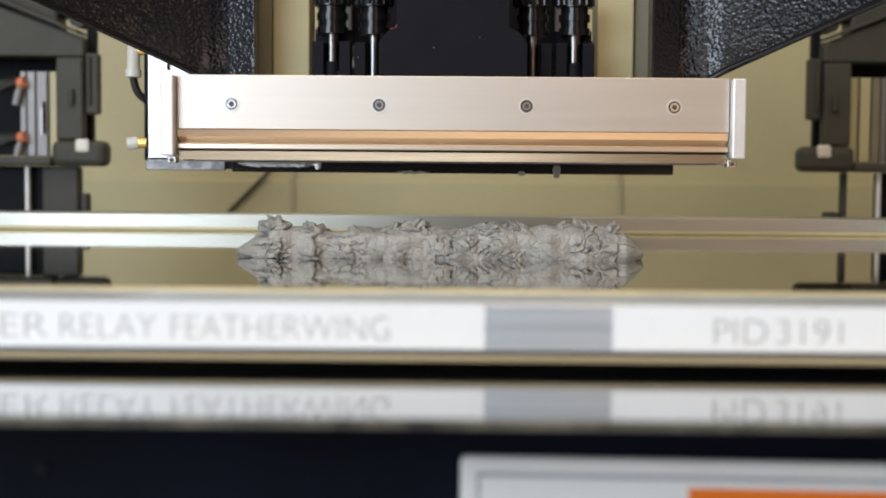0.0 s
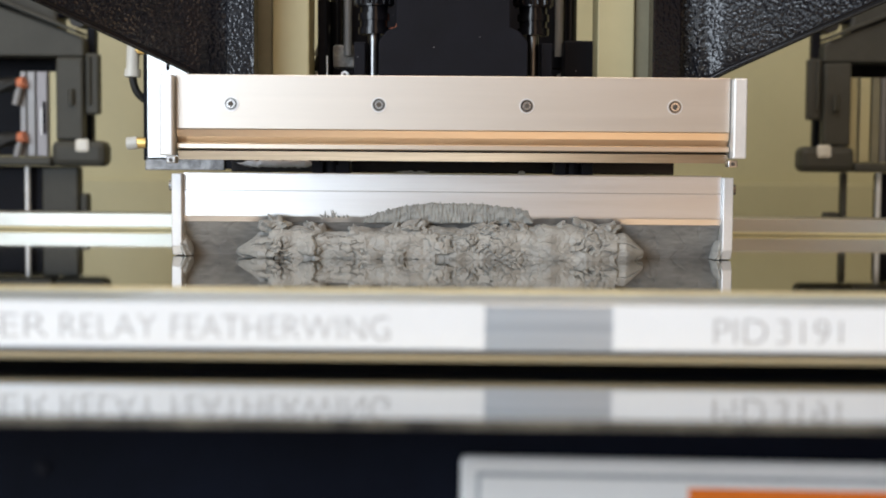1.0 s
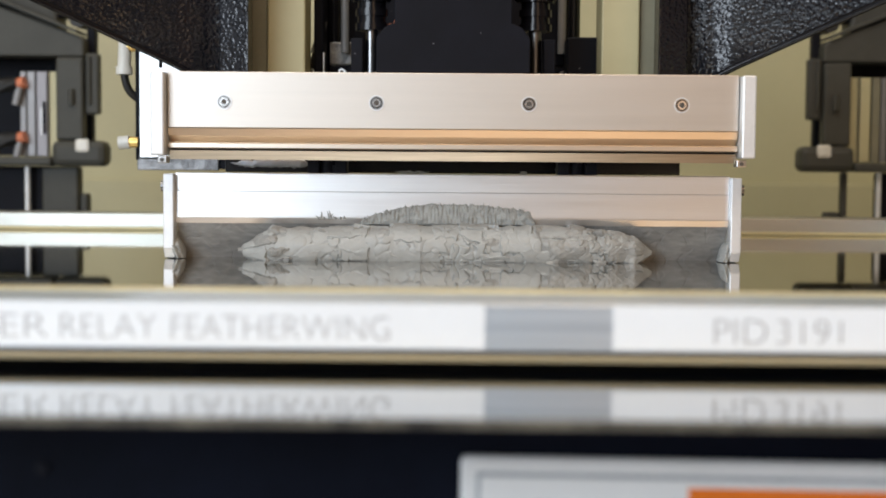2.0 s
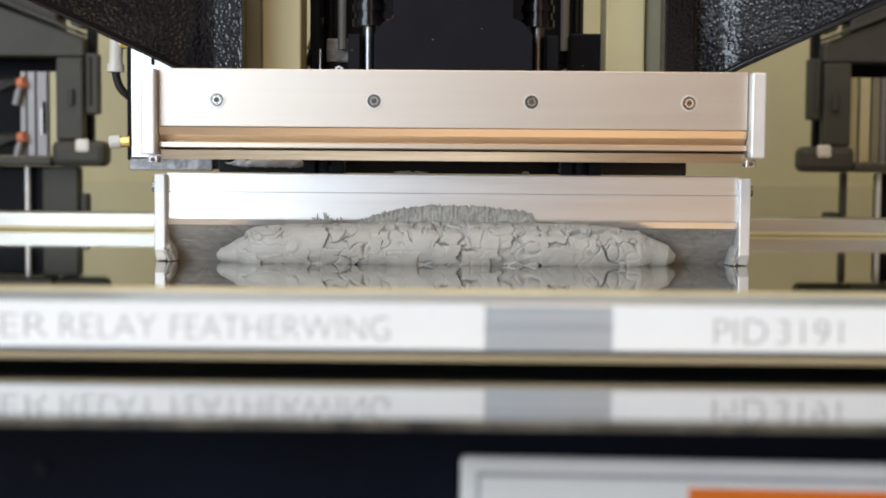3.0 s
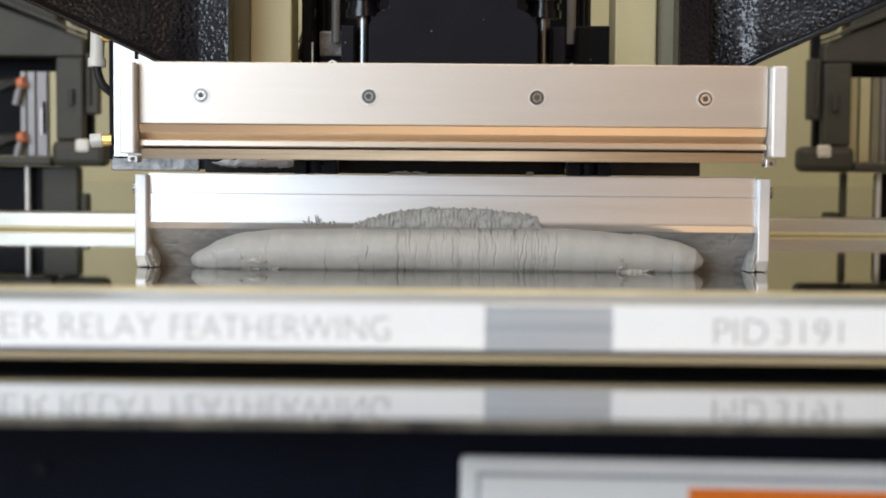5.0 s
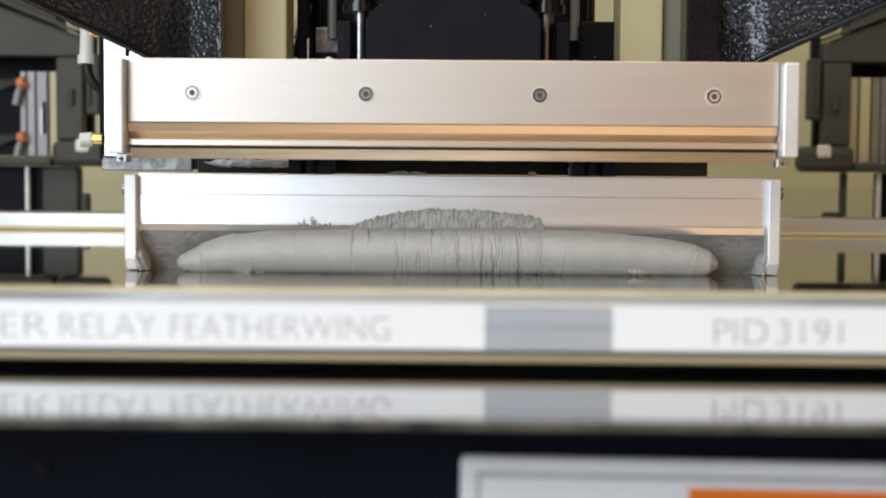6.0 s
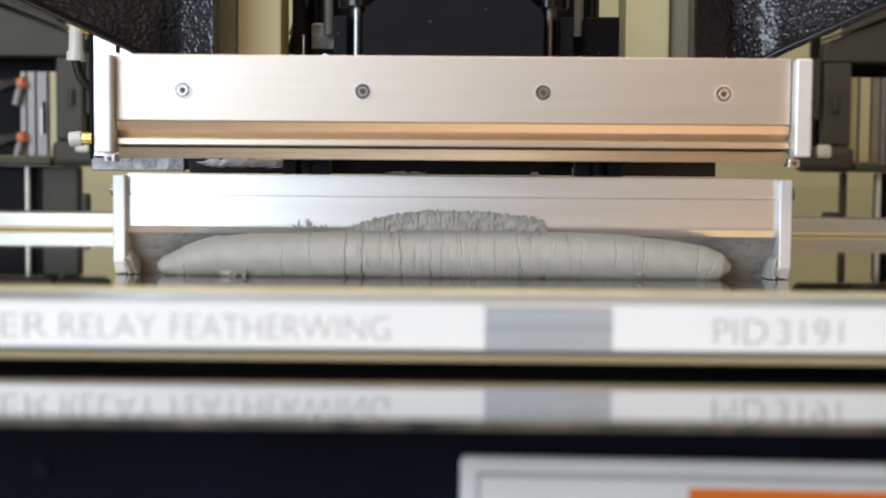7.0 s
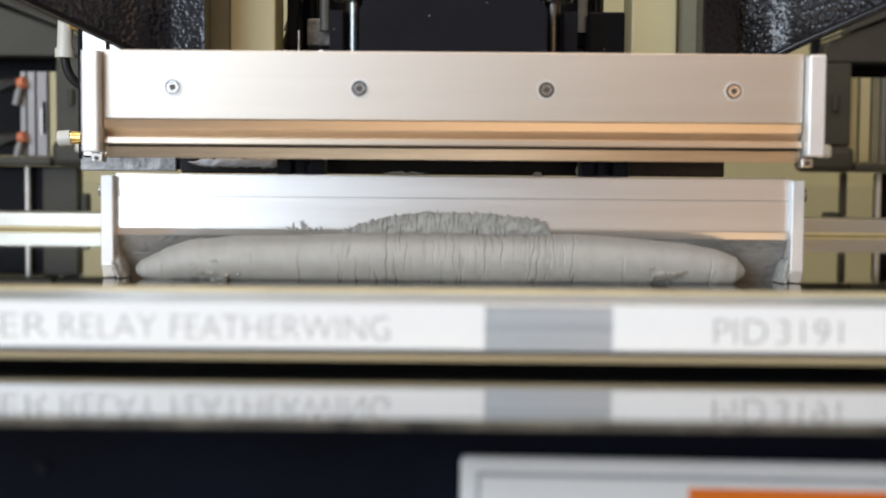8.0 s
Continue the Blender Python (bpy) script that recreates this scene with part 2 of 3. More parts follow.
tagged(part("cable_run", bm, GREYOLIVE), "thin dark cable against the rear wall", "cable")


# ---------------------------------------------------------------- stencil frame and foil
frame_thing = thing("stencil_frame", "bare aluminium stencil frame around a mirror-bright steel foil", "stencil frame", (0, 0.331, 0))
FT = 0.0115


def bar(name, args):
    bm = bmesh.new()
    box(bm, *args, 0.0006)
    ob = part(name, bm, REAR_ALU if name == "rear_bar" else FRAME_ALU, frame_thing, "", False)
    return ob


bar("front_bar", (-0.34, 0.34, 0.0, 0.036, -0.0005, FT))
cuboid("cream_strip", (-0.339, 0.339, 0.0265, 0.0358, FT - 0.0002, FT + 0.0004), material("mottled_cream", (0.60, 0.54, 0.34), 0.5, vary=0.25, scale=25), frame_thing, 0.0002, "cream strip along the top of the bar")
# frame metal again, the rear bar's dimmer reflection put into its colour
REAR_ALU = material("shaded_frame_aluminium", (0.46, 0.46, 0.42), 0.42, 0.9, vary=0.08, scale=30, stretch=(0.2, 1, 2))
bar("rear_bar", (-0.34, 0.34, 0.597, 0.635, -0.003, FT))
bar("side_bar", (-0.375, -0.3405, 0.0, 0.635, -0.003, FT))
bar("side_bar", (0.3405, 0.375, 0.0, 0.635, -0.003, FT))
cuboid("foil", (-0.3405, 0.3405, 0.0365, 0.5965, -0.0006, 0.0), FOIL, frame_thing, 0, "mirror-bright stainless steel foil")
# black strip put in for the shade of the groove below the labels
cuboid("groove_shade", (-0.34, 0.34, -0.0008, 0.030, -0.0010, -0.00052), RUBBER, frame_thing, 0, "thin black strip shading the groove")
cuboid("base_strip", (-0.34, 0.34, -0.0052, 0.030, -0.0022, -0.0011), TAN, frame_thing, 0.0003, "tan strip under the frame's bar")
cuboid("glue_line", (-0.339, 0.339, 0.5935, 0.5968, 0.0002, 0.0022), material("glue", (0.62, 0.55, 0.30), 0.45, vary=0.15, scale=20), frame_thing, 0.0004, "yellowish glue line")


def lettering(body, x0, x1, z0, z1, y, parent):
    cu = bpy.data.curves.new("lettering", "FONT")
    cu.body, cu.size, cu.extrude, cu.offset = body, 1.0, 0.004, -0.027
    tmp = new("lettering", cu)
    me = bpy.data.meshes.new_from_object(tmp)
    bpy.data.objects.remove(tmp)
    me.name = "lettering"
    co = np.array([v.co for v in me.vertices])
    lo, hi = co.min(0), co.max(0)
    for v in me.vertices:
        u = (v.co.x - lo[0]) / (hi[0] - lo[0])
        w = (v.co.y - lo[1]) / (hi[1] - lo[1])
        v.co = (x0 + u * (x1 - x0), y - 0.00003 + 0.00002 * (v.co.z > 0), z0 + w * (z1 - z0))
    me.materials.clear()
    me.materials.append(INK)
    ob = new("lettering", me)
    ob.parent = parent
    return ob


for x0, x1, words, say in ((-0.20, 0.0083, (("ER", -0.1099, -0.0986), ("RELAY", -0.0953, -0.0722), ("FEATHERWING", -0.0682, -0.0150)), "white label tape with grey capitals on the frame"),
                           (0.0395, 0.16, (("PID", 0.0643, 0.0769), ("3191", 0.0793, 0.0952)), "white label tape with a part number on the frame")):
    tape = thing("label_tape", say, "label", (0, 0.3308, 0))
    cuboid("tape", (x0, x1, 0.0, 0.00015, 0.0003, 0.0112), LABEL, tape, 0)
    for text, tx0, tx1 in words:
        lettering(text, tx0, tx1, 0.0022, 0.0080, 0.0, tape)

# the deck before the frame, its front and the control panel
deck = slab("deck", (-0.5, 0.5, 0.2650, 0.3170, -0.0061, -0.0047), DECK_STEEL, "polished steel deck plate before the stencil frame", "deck")
slab("deck_slot", (-0.5, 0.5, 0.3172, 0.40, -0.0085, -0.0065), FASCIA, "black slot between the deck plate and the stencil frame", "slot")
slab("deck_edge", (-0.5, 0.5, 0.2641, 0.2649, -0.0066, -0.0048), material("dark_edge", (0.04, 0.038, 0.032), 0.6, vary=0.4, second=(0.18, 0.17, 0.13), scale=90, stretch=(1, 1, 0.3)), "worn dark edge of the deck plate", "trim", 0.0002)
slab("fascia", (-0.5, 0.5, 0.318, 0.34, -0.45, -0.0087), FASCIA, "matt black machine front below the deck", "front panel")
bolt = thing("bolt", "small dark bolt head in the black machine front", "bolt", (-0.0963, 0.3179, -0.0271))
rod("bolt_head", (0, 0, 0), (0, -0.0010, 0), 0.0016, BLACK, bolt)
panel = thing("control_panel", "white plastic control panel with an orange label", "control panel", (0.0025, 0.3135, -0.0226))
panel.rotation_euler = (0, radians(0.6), 0)
bm = bmesh.new()
box(bm, 0, 0.20, 0, 0.0044, -0.13, 0, 0.0016, 4)
part("housing", bm, PANEL_WHITE, panel, "", False)
cuboid("rim", (0.0037, 0.198, -0.0004, 0.0003, -0.126, -0.0034), material("grey_line", (0.42, 0.44, 0.45), 0.5), panel, 0.0001)
cuboid("face", (0.0048, 0.197, -0.0008, 0.0001, -0.124, -0.0044), PANEL_WHITE, panel, 0.0003)
cuboid("orange_sticker", (0.0530, 0.194, -0.0011, -0.0007, -0.055, -0.0061), ORANGE, panel, 0.0001, "bright orange sticker")


# ---------------------------------------------------------------- side clamps behind the frame
def clamp(s, say):
    """A grey-olive casting with a dark recess; s is -1 or 1."""
    th = thing("side_clamp", say, "clamp unit", (s * 0.30, 1.05, 0.0), "side clamps")

    def b(name, x0, x1, y0, y1, z0, z1, mat, bevel=0.001, label=""):
        return cuboid(name, (min(s * x0, s * x1), max(s * x0, s * x1), y0, y1, z0, z1), mat, th, bevel, label)
    # x runs outwards from the unit's middle line
    b("inner_wall", -0.0160, 0.0050, 0.0, 0.012, 0.0630, 0.1265, GREYOLIVE, 0.002)
    bm = bmesh.new()
    prism(bm, [(s * -0.0165, 0.1270), (s * 0.09, 0.1270), (s * 0.09, 0.184), (s * 0.045, 0.164), (s * -0.0120, 0.1435), (s * -0.0165, 0.1395)], "y", 0.001, 0.03, 0.0015)
    part("top_block", bm, GREYOLIVE, th, "", False)
    bm = bmesh.new()
    prism(bm, [(s * -0.0130, 0.1441), (s * 0.09, 0.1846), (s * 0.09, 0.1880), (s * -0.0120, 0.1470)], "y", -0.004, 0.03, 0.0008)
    part("ledge", bm, GREYOLIVE, th, "", False)
    b("top_column", -0.0215, -0.0150, 0.016, 0.026, 0.1310, 0.1640, BLACK, 0.001)
    rod("knob", (s * -0.0095, 0.010, 0.1570), (s * -0.0095, 0.031, 0.1570), 0.0068, RUBBER, th, "round black knob")
    rod("hinge_pin", (s * -0.0075, -0.0022, 0.0900), (s * -0.0075, -0.0022, 0.1020), 0.0022, GREYOLIVE, th)
    b("upper_block", 0.012, 0.09, 0.031, 0.06, 0.1365, 0.21, GREYOLIVE, 0.003)
    # black back, standing in for the shadow inside the recess
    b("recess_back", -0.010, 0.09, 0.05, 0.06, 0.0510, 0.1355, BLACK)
    b("lug", -0.0272, -0.0165, 0.004, 0.014, 0.083, 0.130, GREYOLIVE, 0.002)
    b("rib", -0.0215, -0.0190, 0.001, 0.0035, 0.090, 0.128, GREYOLIVE, 0.001)
    b("flange", -0.0345, 0.0070, -0.008, 0.016, 0.0430, 0.0625, GREYOLIVE, 0.005)
    b("shelf", 0.0068, 0.09, -0.007, 0.016, 0.0432, 0.0500, GREYOLIVE, 0.002)
    b("end_stop", -0.0225, -0.012, -0.0092, -0.0070, 0.0540, 0.0640, FITTING, 0.002, "small cream plastic stop")
    prof = b("aluminium_profile", 0.0060, 0.036, 0.016, 0.045, 0.0505, 0.1165, GREYSTRIP, 0.001, "grey aluminium extrusion")
    for x0, w, mat in ((0.0065, 0.0060, BEIGE), (0.0148, 0.0078, LAVENDER if s < 0 else BEIGE), (0.0240, 0.0060, PALE_STRIP if s < 0 else OLIVE), (0.0310, 0.0045, PALE_STRIP if s < 0 else GREYSTRIP)):
        cuboid("rib", (min(s * x0, s * (x0 + w)), max(s * x0, s * (x0 + w)), 0.010, 0.0158, 0.0507, 0.1160), mat, prof, 0.0006)
    if s < 0:
        cuboid("slot", (-0.0180, -0.0155, 0.0092, 0.0101, 0.0680, 0.0930), BLACK, prof, 0.0004, "dark vertical slot")
        # white strip that paints a highlight along the slot's edge
        cuboid("slot_glint", (-0.0196, -0.0183, 0.0094, 0.0101, 0.0670, 0.0880), CAP_WHITE, prof, 0.0003)
    rod("guide_rod", (s * 0.0285, 0.004, -0.06), (s * 0.0285, 0.004, 0.0428), 0.0021, CAP_WHITE, th, "bright steel guide rod")
    if s < 0:
        b("lower_cover", -0.0105, 0.018, 0.005, 0.02, -0.06, 0.0428, GREYOLIVE, 0.002)
        # black block in place of the shade beside the guide rod
        b("lower_shade_block", 0.0185, 0.060, 0.012, 0.03, -0.06, 0.0428, BLACK, 0.002)
        b("lower_step", -0.0170, -0.0108, 0.008, 0.02, -0.06, 0.022, GREYOLIVE, 0.002)
    else:
        b("lower_post", 0.0010, 0.0050, 0.005, 0.015, -0.06, 0.0428, GREYOLIVE, 0.001)
        # black block in place of the shade beyond the guide rod
        b("lower_shade_block", 0.0320, 0.060, 0.012, 0.03, -0.06, 0.0428, BLACK, 0.002)
        b("lower_step", -0.0110, 0.0005, 0.008, 0.02, -0.06, 0.012, GREYOLIVE, 0.002)
    b("upper_rail", 0.004, 0.028, 0.032, 0.05, 0.1600, 0.24, BLACK, 0.003)
    rod("upright_pin", (s * 0.006, 0.02, 0.1782), (s * 0.006, 0.02, 0.24), 0.0022, CAP_WHITE, th, "pale upright pin")
    for z in (0.064, 0.106) if s < 0 else ():
        fit = rod("fitting", (s * 0.0360, 0.006, z), (s * 0.050, 0.006, z - 0.001), 0.0056, RUBBER, th, "orange-tipped push-in fitting")
        rod("release_ring", (s * 0.0300, 0.005, z + 0.0015), (s * 0.0362, 0.006, z), 0.0046, COPPER, fit, "orange release ring")
        rod("fitting_leg", (s * 0.0345, 0.005, z - 0.002), (s * 0.0375, 0.005, z - 0.016), 0.0028, PALE_STRIP, fit)
        bent_tube("hose", [(s * 0.038, 0.002, z), (s * 0.046, 0.0, z - 0.002), (s * 0.056, 0.004, z - 0.010)], 0.003, RUBBER, th)
    return th


clamp(-1, "dark olive clamp unit with orange fittings behind the frame")
clamp(1, "dark olive clamp unit with aluminium extrusion behind the frame")


# ---------------------------------------------------------------- the print head
def screw(x, y, z, parent):
    """A socket head in a counterbore; coloured discs paint its lit rim and shaded hollows."""
    bm = bmesh.new()
    cyl(bm, (0, -0.0007, 0), (0, 0.002, 0), 0.0026, 28)
    bmesh.ops.bevel(bm, geom=[e for e in bm.edges if all(v.co.y < 0 for v in e.verts)], offset=0.0005, segments=2, affect="EDGES")
    sc = part("screw", bm, SCREW, parent, "steel socket head screw")
    sc.location = (x, y, z)
    bm = bmesh.new()
    cyl(bm, (0, -0.00085, 0), (0, 0.0, 0), 0.0013, 6)
    part("socket", bm, DARKHOLE, sc)
    bm = bmesh.new()
    cyl(bm, (0, -0.0002, 0), (0, 0.0004, 0), 0.0031, 32)
    part("ring_shade", bm, STEEL, sc)
    bm = bmesh.new()
    cyl(bm, (0, -0.00012, 0), (0, 0.0004, 0), 0.0036, 32)
    part("lit_rim", bm, CAP_WHITE, sc)


# front squeegee: holder, clamp strip, blade, caps; the face of its plate lies at y = 0
HEAD = thing("print_head", "black hammered print head bridge with an aluminium front squeegee", "print head", (0, 0.650, 0))
cuboid("holder_plate", (-0.1312, 0.1312, 0.0, 0.012, 0.0618, 0.0876), BRUSHED, HEAD, 0.0004, "brushed aluminium squeegee holder")
for x in (-0.105, -0.035, 0.035, 0.105):
    screw(x, -0.0002, 0.0737, HEAD)
# the strip's warm reflection is put into its base colour
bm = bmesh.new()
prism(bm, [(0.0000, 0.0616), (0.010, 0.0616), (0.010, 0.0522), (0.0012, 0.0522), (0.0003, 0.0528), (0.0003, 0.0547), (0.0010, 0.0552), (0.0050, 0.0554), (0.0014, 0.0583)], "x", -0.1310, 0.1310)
part("clamp_strip", bm, material("warm_tinted_aluminium", (0.78, 0.68, 0.56), 0.36, 1.0, vary=0.05, scale=40, stretch=(0.15, 1, 6)), HEAD, "grooved aluminium clamp strip", False)
cuboid("strip_backing", (-0.1308, 0.1308, 0.0060, 0.0095, 0.0500, 0.0523), BLACK, HEAD, 0)
bm = bmesh.new()
prism(bm, [(0.0006, 0.0514), (0.0059, 0.0517), (0.0059, 0.0503), (0.0040, 0.0476), (0.0028, 0.0473)], "x", -0.1305, 0.1305)
part("blade", bm, material("worn_blade_steel", (0.52, 0.48, 0.42), 0.30, 1.0, vary=0.3, scale=25, stretch=(0.3, 1, 8)), HEAD, "thin metal squeegee blade", False)
for s in (-1, 1):
    bm = bmesh.new()
    box(bm, s * 0.1348 - 0.0032, s * 0.1348 + 0.0032, -0.006, 0.013, 0.049 if s < 0 else 0.0495, 0.0872, 0.0008)
    part("end_cap", bm, CAP_WHITE, HEAD, "pale end cap", False)
for x in (-0.1330, 0.1322):
    clip = cuboid("clip", (x - 0.0022, x + 0.0022, -0.0035, 0.004, 0.0455, 0.0488), STEEL, HEAD, 0.0004, "small steel clip")
    rod("pin", (x, -0.0042, 0.0470), (x, -0.0030, 0.0470), 0.0009, DARKHOLE, clip)
# end plate with air fittings
cuboid("end_plate", (-0.1729, -0.1468, 0.1250, 0.1326, 0.0472, 0.1114), ALU, HEAD, 0.0006, "aluminium end plate")
cuboid("end_plate_edge", (-0.1747, -0.1732, 0.1244, 0.1397, 0.0472, 0.1114), BLACK, HEAD, 0.0002)
cuboid("end_bracket", (-0.1463, -0.1381, 0.1272, 0.1397, 0.0907, 0.1114), ALU, HEAD, 0.0006)
elbow = rod("air_fitting", (-0.1809, 0.1250, 0.0978), (-0.1809, 0.1272, 0.1130), 0.0036, FITTING, HEAD, "white push-in air fitting")
rod("collar", (-0.1809, 0.1248, 0.0940), (-0.1809, 0.1250, 0.0983), 0.0045, FITTING, elbow)
rod("stub", (-0.1803, 0.1261, 0.1092), (-0.1716, 0.1261, 0.1092), 0.0026, BRASS, elbow)
bent_tube("air_tube", [(-0.1809, 0.1250, 0.0945), (-0.1803, 0.1250, 0.0875), (-0.1749, 0.1272, 0.0809), (-0.1673, 0.1348, 0.0766)], 0.0022, RUBBER, HEAD, "black air tube")
low = rod("air_fitting", (-0.1841, 0.1250, 0.0565), (-0.1782, 0.1250, 0.0570), 0.0036, FITTING, HEAD, "white push-in air fitting")
rod("stub", (-0.1782, 0.1250, 0.0570), (-0.1733, 0.1250, 0.0570), 0.0030, BRASS, low)
cuboid("plate_slit", (-0.1616, -0.1602, 0.1236, 0.1249, 0.0980, 0.1080), BLACK, HEAD, 0.0002)
# carriage plate behind both squeegees
cuboid("carriage_plate", (-0.118, 0.118, 0.080, 0.100, 0.0412, 0.0500), BLACK_GLOSS, HEAD, 0.0006)
cuboid("carriage_back", (-0.1660, -0.1190, 0.1270, 0.1400, 0.0425, 0.0505), BLACK, HEAD, 0.0004)
cuboid("carriage_foot", (-0.1741, -0.1291, 0.1250, 0.1288, 0.0416, 0.0495), material("paste_coated_steel", (0.20, 0.20, 0.21), 0.45, 0.4, vary=0.5, second=(0.42, 0.42, 0.43), scale=180, bump=0.0004, bump_scale=500), HEAD, 0.0006, "steel foot coated with grey paste")


def residue(a, b, z0, z1, mat, seed):
    """A thin uneven smear on the carriage plate's front edge."""
    bm = bmesh.new()
    n, m = 60, 8
    cols = []
    for i in range(n + 1):
        x = a + (b - a) * i / n
        end = min(1.0, 6 * min(i, n - i) / n)
        lo = z0 + 0.0009 * noise.noise((x * 420, seed, 0)) + 0.5 * (z1 - z0) * (1 - end)
        hi = z1 + 0.0009 * noise.noise((x * 380, seed, 4)) - 0.45 * (z1 - z0) * (1 - end)
        cols.append([bm.verts.new((x, 0.0801 - (0.0006 * math.sin(math.pi * j / m) * (0.6 + 0.5 * noise.noise((x * 260, j * 0.3, seed))) if 0 < j < m else -0.0004), lo + (hi - lo) * j / m)) for j in range(m + 1)])
    for p, q in zip(cols, cols[1:]):
        for j in range(m):
            bm.faces.new((p[j], q[j], q[j + 1], p[j + 1]))
    bmesh.ops.recalc_face_normals(bm, faces=bm.faces[:])
    part("residue", bm, mat, HEAD, "smear of grey paste")


residue(-0.1150, -0.0700, 0.0432, 0.0482, ALU_DARK, 2)
residue(-0.0735, -0.0700, 0.0418, 0.0490, ALU, 3)
residue(-0.0300, -0.0120, 0.0410, 0.0425, PASTE_SKIN, 6)
residue(0.0535, 0.0580, 0.0395, 0.0470, PASTE_SKIN, 4)
residue(0.0350, 0.0390, 0.0402, 0.0430, PASTE_SKIN, 5)
# centre block and its lifting rods
bm = bmesh.new()
prism(bm, [(-0.0355, 0.0880), (0.0355, 0.0880), (0.0355, 0.1040), (0.0315, 0.1090), (0.0270, 0.1110), (0.0270, 0.19), (-0.0270, 0.19), (-0.0270, 0.1110), (-0.0315, 0.1090), (-0.0355, 0.1040)], "y", 0.004, 0.045, 0.0005)
part("centre_block", bm, BLACK, HEAD, "matt black lift block", False)


def lift(parent, x, y, z, foot, rings=9):
    """A chrome rod in a ribbed black sleeve with a slotted black foot."""
    rod("lift_rod", (x, y, z), (x, y, z + 0.040), 0.0029, CHROME, parent, "chrome lift rod")
    bm = bmesh.new()
    for k in range(rings):
        zz = z + 0.0215 + 0.0068 * k
        cyl(bm, (x, y, zz), (x, y, zz + 0.0034), 0.0078 + 0.0012 * (k > 1), 24)
        cyl(bm, (x, y, zz + 0.0030), (x, y, zz + 0.0070), 0.0068, 24)
    for k in range(14):
        a = k * math.tau / 14
        cyl(bm, (x + 0.0088 * math.cos(a), y + 0.0088 * math.sin(a), z + 0.036), (x + 0.0088 * math.cos(a), y + 0.0088 * math.sin(a), z + 0.0215 + 0.0068 * rings), 0.0011, 8)
    part("sleeve", bm, BLACK_GLOSS, parent, "ribbed black sleeve")
    for s in foot:
        cuboid("foot", (x + s * 0.0066 - 0.0028, x + s * 0.0066 + 0.0028, y - 0.006, y + 0.006, z - 0.001, z + 0.0175), BLACK, parent, 0.0005)


def foot_back(parent, x, y, z):
    cuboid("foot_back", (x - 0.0092, x + 0.0092, y + 0.0065, y + 0.010, z - 0.001, z + 0.024), BLACK, parent, 0.0004)


lift(HEAD, -0.0392, 0.030, 0.0880, (-1,))
lift(HEAD, 0.0392, 0.030, 0.0880, (1,))
# machinery between the posts
CAST = material("mottled_cast_metal", (0.20, 0.20, 0.20), 0.5, 0.3, vary=0.6, second=(0.50, 0.50, 0.49), scale=120, bump=0.0003, bump_scale=400)
for s in (-1, 1):
    cuboid("cylinder_block", (s * 0.0600 - 0.006, s * 0.0600 + 0.006, 0.105, 0.125, 0.0985, 0.1110), CAST if s < 0 else BLACK, HEAD, 0.001)
    valve = cuboid("valve_block", (s * 0.0600 - 0.0058, s * 0.0600 + 0.0058, 0.104, 0.125, 0.088, 0.0982), BLACK, HEAD, 0.0006)
    rod("valve_screw", (s * 0.0585, 0.1032, 0.0945), (s * 0.0585, 0.1045, 0.0945), 0.0018, ALU_DARK, valve)
    cuboid("motor_block", (s * 0.0700 - 0.011, s * 0.0700 + 0.011, 0.085, 0.12, 0.088, 0.1125) if s > 0 else (-0.0725, -0.0675, 0.085, 0.12, 0.088, 0.135), BLACK, HEAD, 0.001)
    rod("slide_rod", (s * 0.0640, 0.11, 0.088), (s * 0.0640, 0.11, 0.19), 0.0040, BLACK_GLOSS, HEAD)
    rod("thin_rod", (s * 0.0575, 0.10, 0.105), (s * 0.0575, 0.10, 0.19), 0.0022, GREYSTRIP, HEAD)
for x in (-0.0590, -0.0752):
    nut = rod("nut", (x, 0.0985, 0.0945), (x, 0.1030, 0.0945), 0.0021, ALU, HEAD, "small steel socket screw", 6)
    rod("nut_hole", (x, 0.0983, 0.0945), (x, 0.0990, 0.0945), 0.0009, DARKHOLE, nut)
rod("thin_pin", (-0.0672, 0.0840, 0.088), (-0.0672, 0.0840, 0.1035), 0.0006, ALU, HEAD, "thin bright pin")
bent_tube("cable_sheath", [(-0.0735, 0.098, 0.104), (-0.0705, 0.098, 0.112), (-0.0690, 0.098, 0.121)], 0.0024, GREYSTRIP, HEAD, "grey cable sheath")
bent_tube("cable", [(-0.078, 0.10, 0.085), (-0.075, 0.10, 0.100), (-0.069, 0.10, 0.116), (-0.068, 0.10, 0.16)], 0.0016, RUBBER, HEAD, "black cable")
bent_tube("wire", [(-0.0310, 0.034, 0.1130), (-0.0285, 0.033, 0.1125), (-0.0272, 0.032, 0.1165), (-0.0270, 0.032, 0.1200)], 0.0006, COPPER, HEAD, "thin reddish wire")
cuboid("back_plate", (-0.0600, 0.0600, 0.13, 0.14, 0.088, 0.20), BLACK, HEAD)
for s in (-1, 1):
    cuboid("post", (s * 0.0840 - 0.0095, s * 0.0840 + 0.0095, 0.062, 0.090, 0.075, 0.20), BEIGE, HEAD, 0.001, "cream painted post")
    # side of the cream post, its shade put into a darker colour
    cuboid("post_side", (s * 0.1000 - 0.0062, s * 0.1000 + 0.0062, 0.066, 0.090, 0.075, 0.20), OLIVE, HEAD, 0.001)


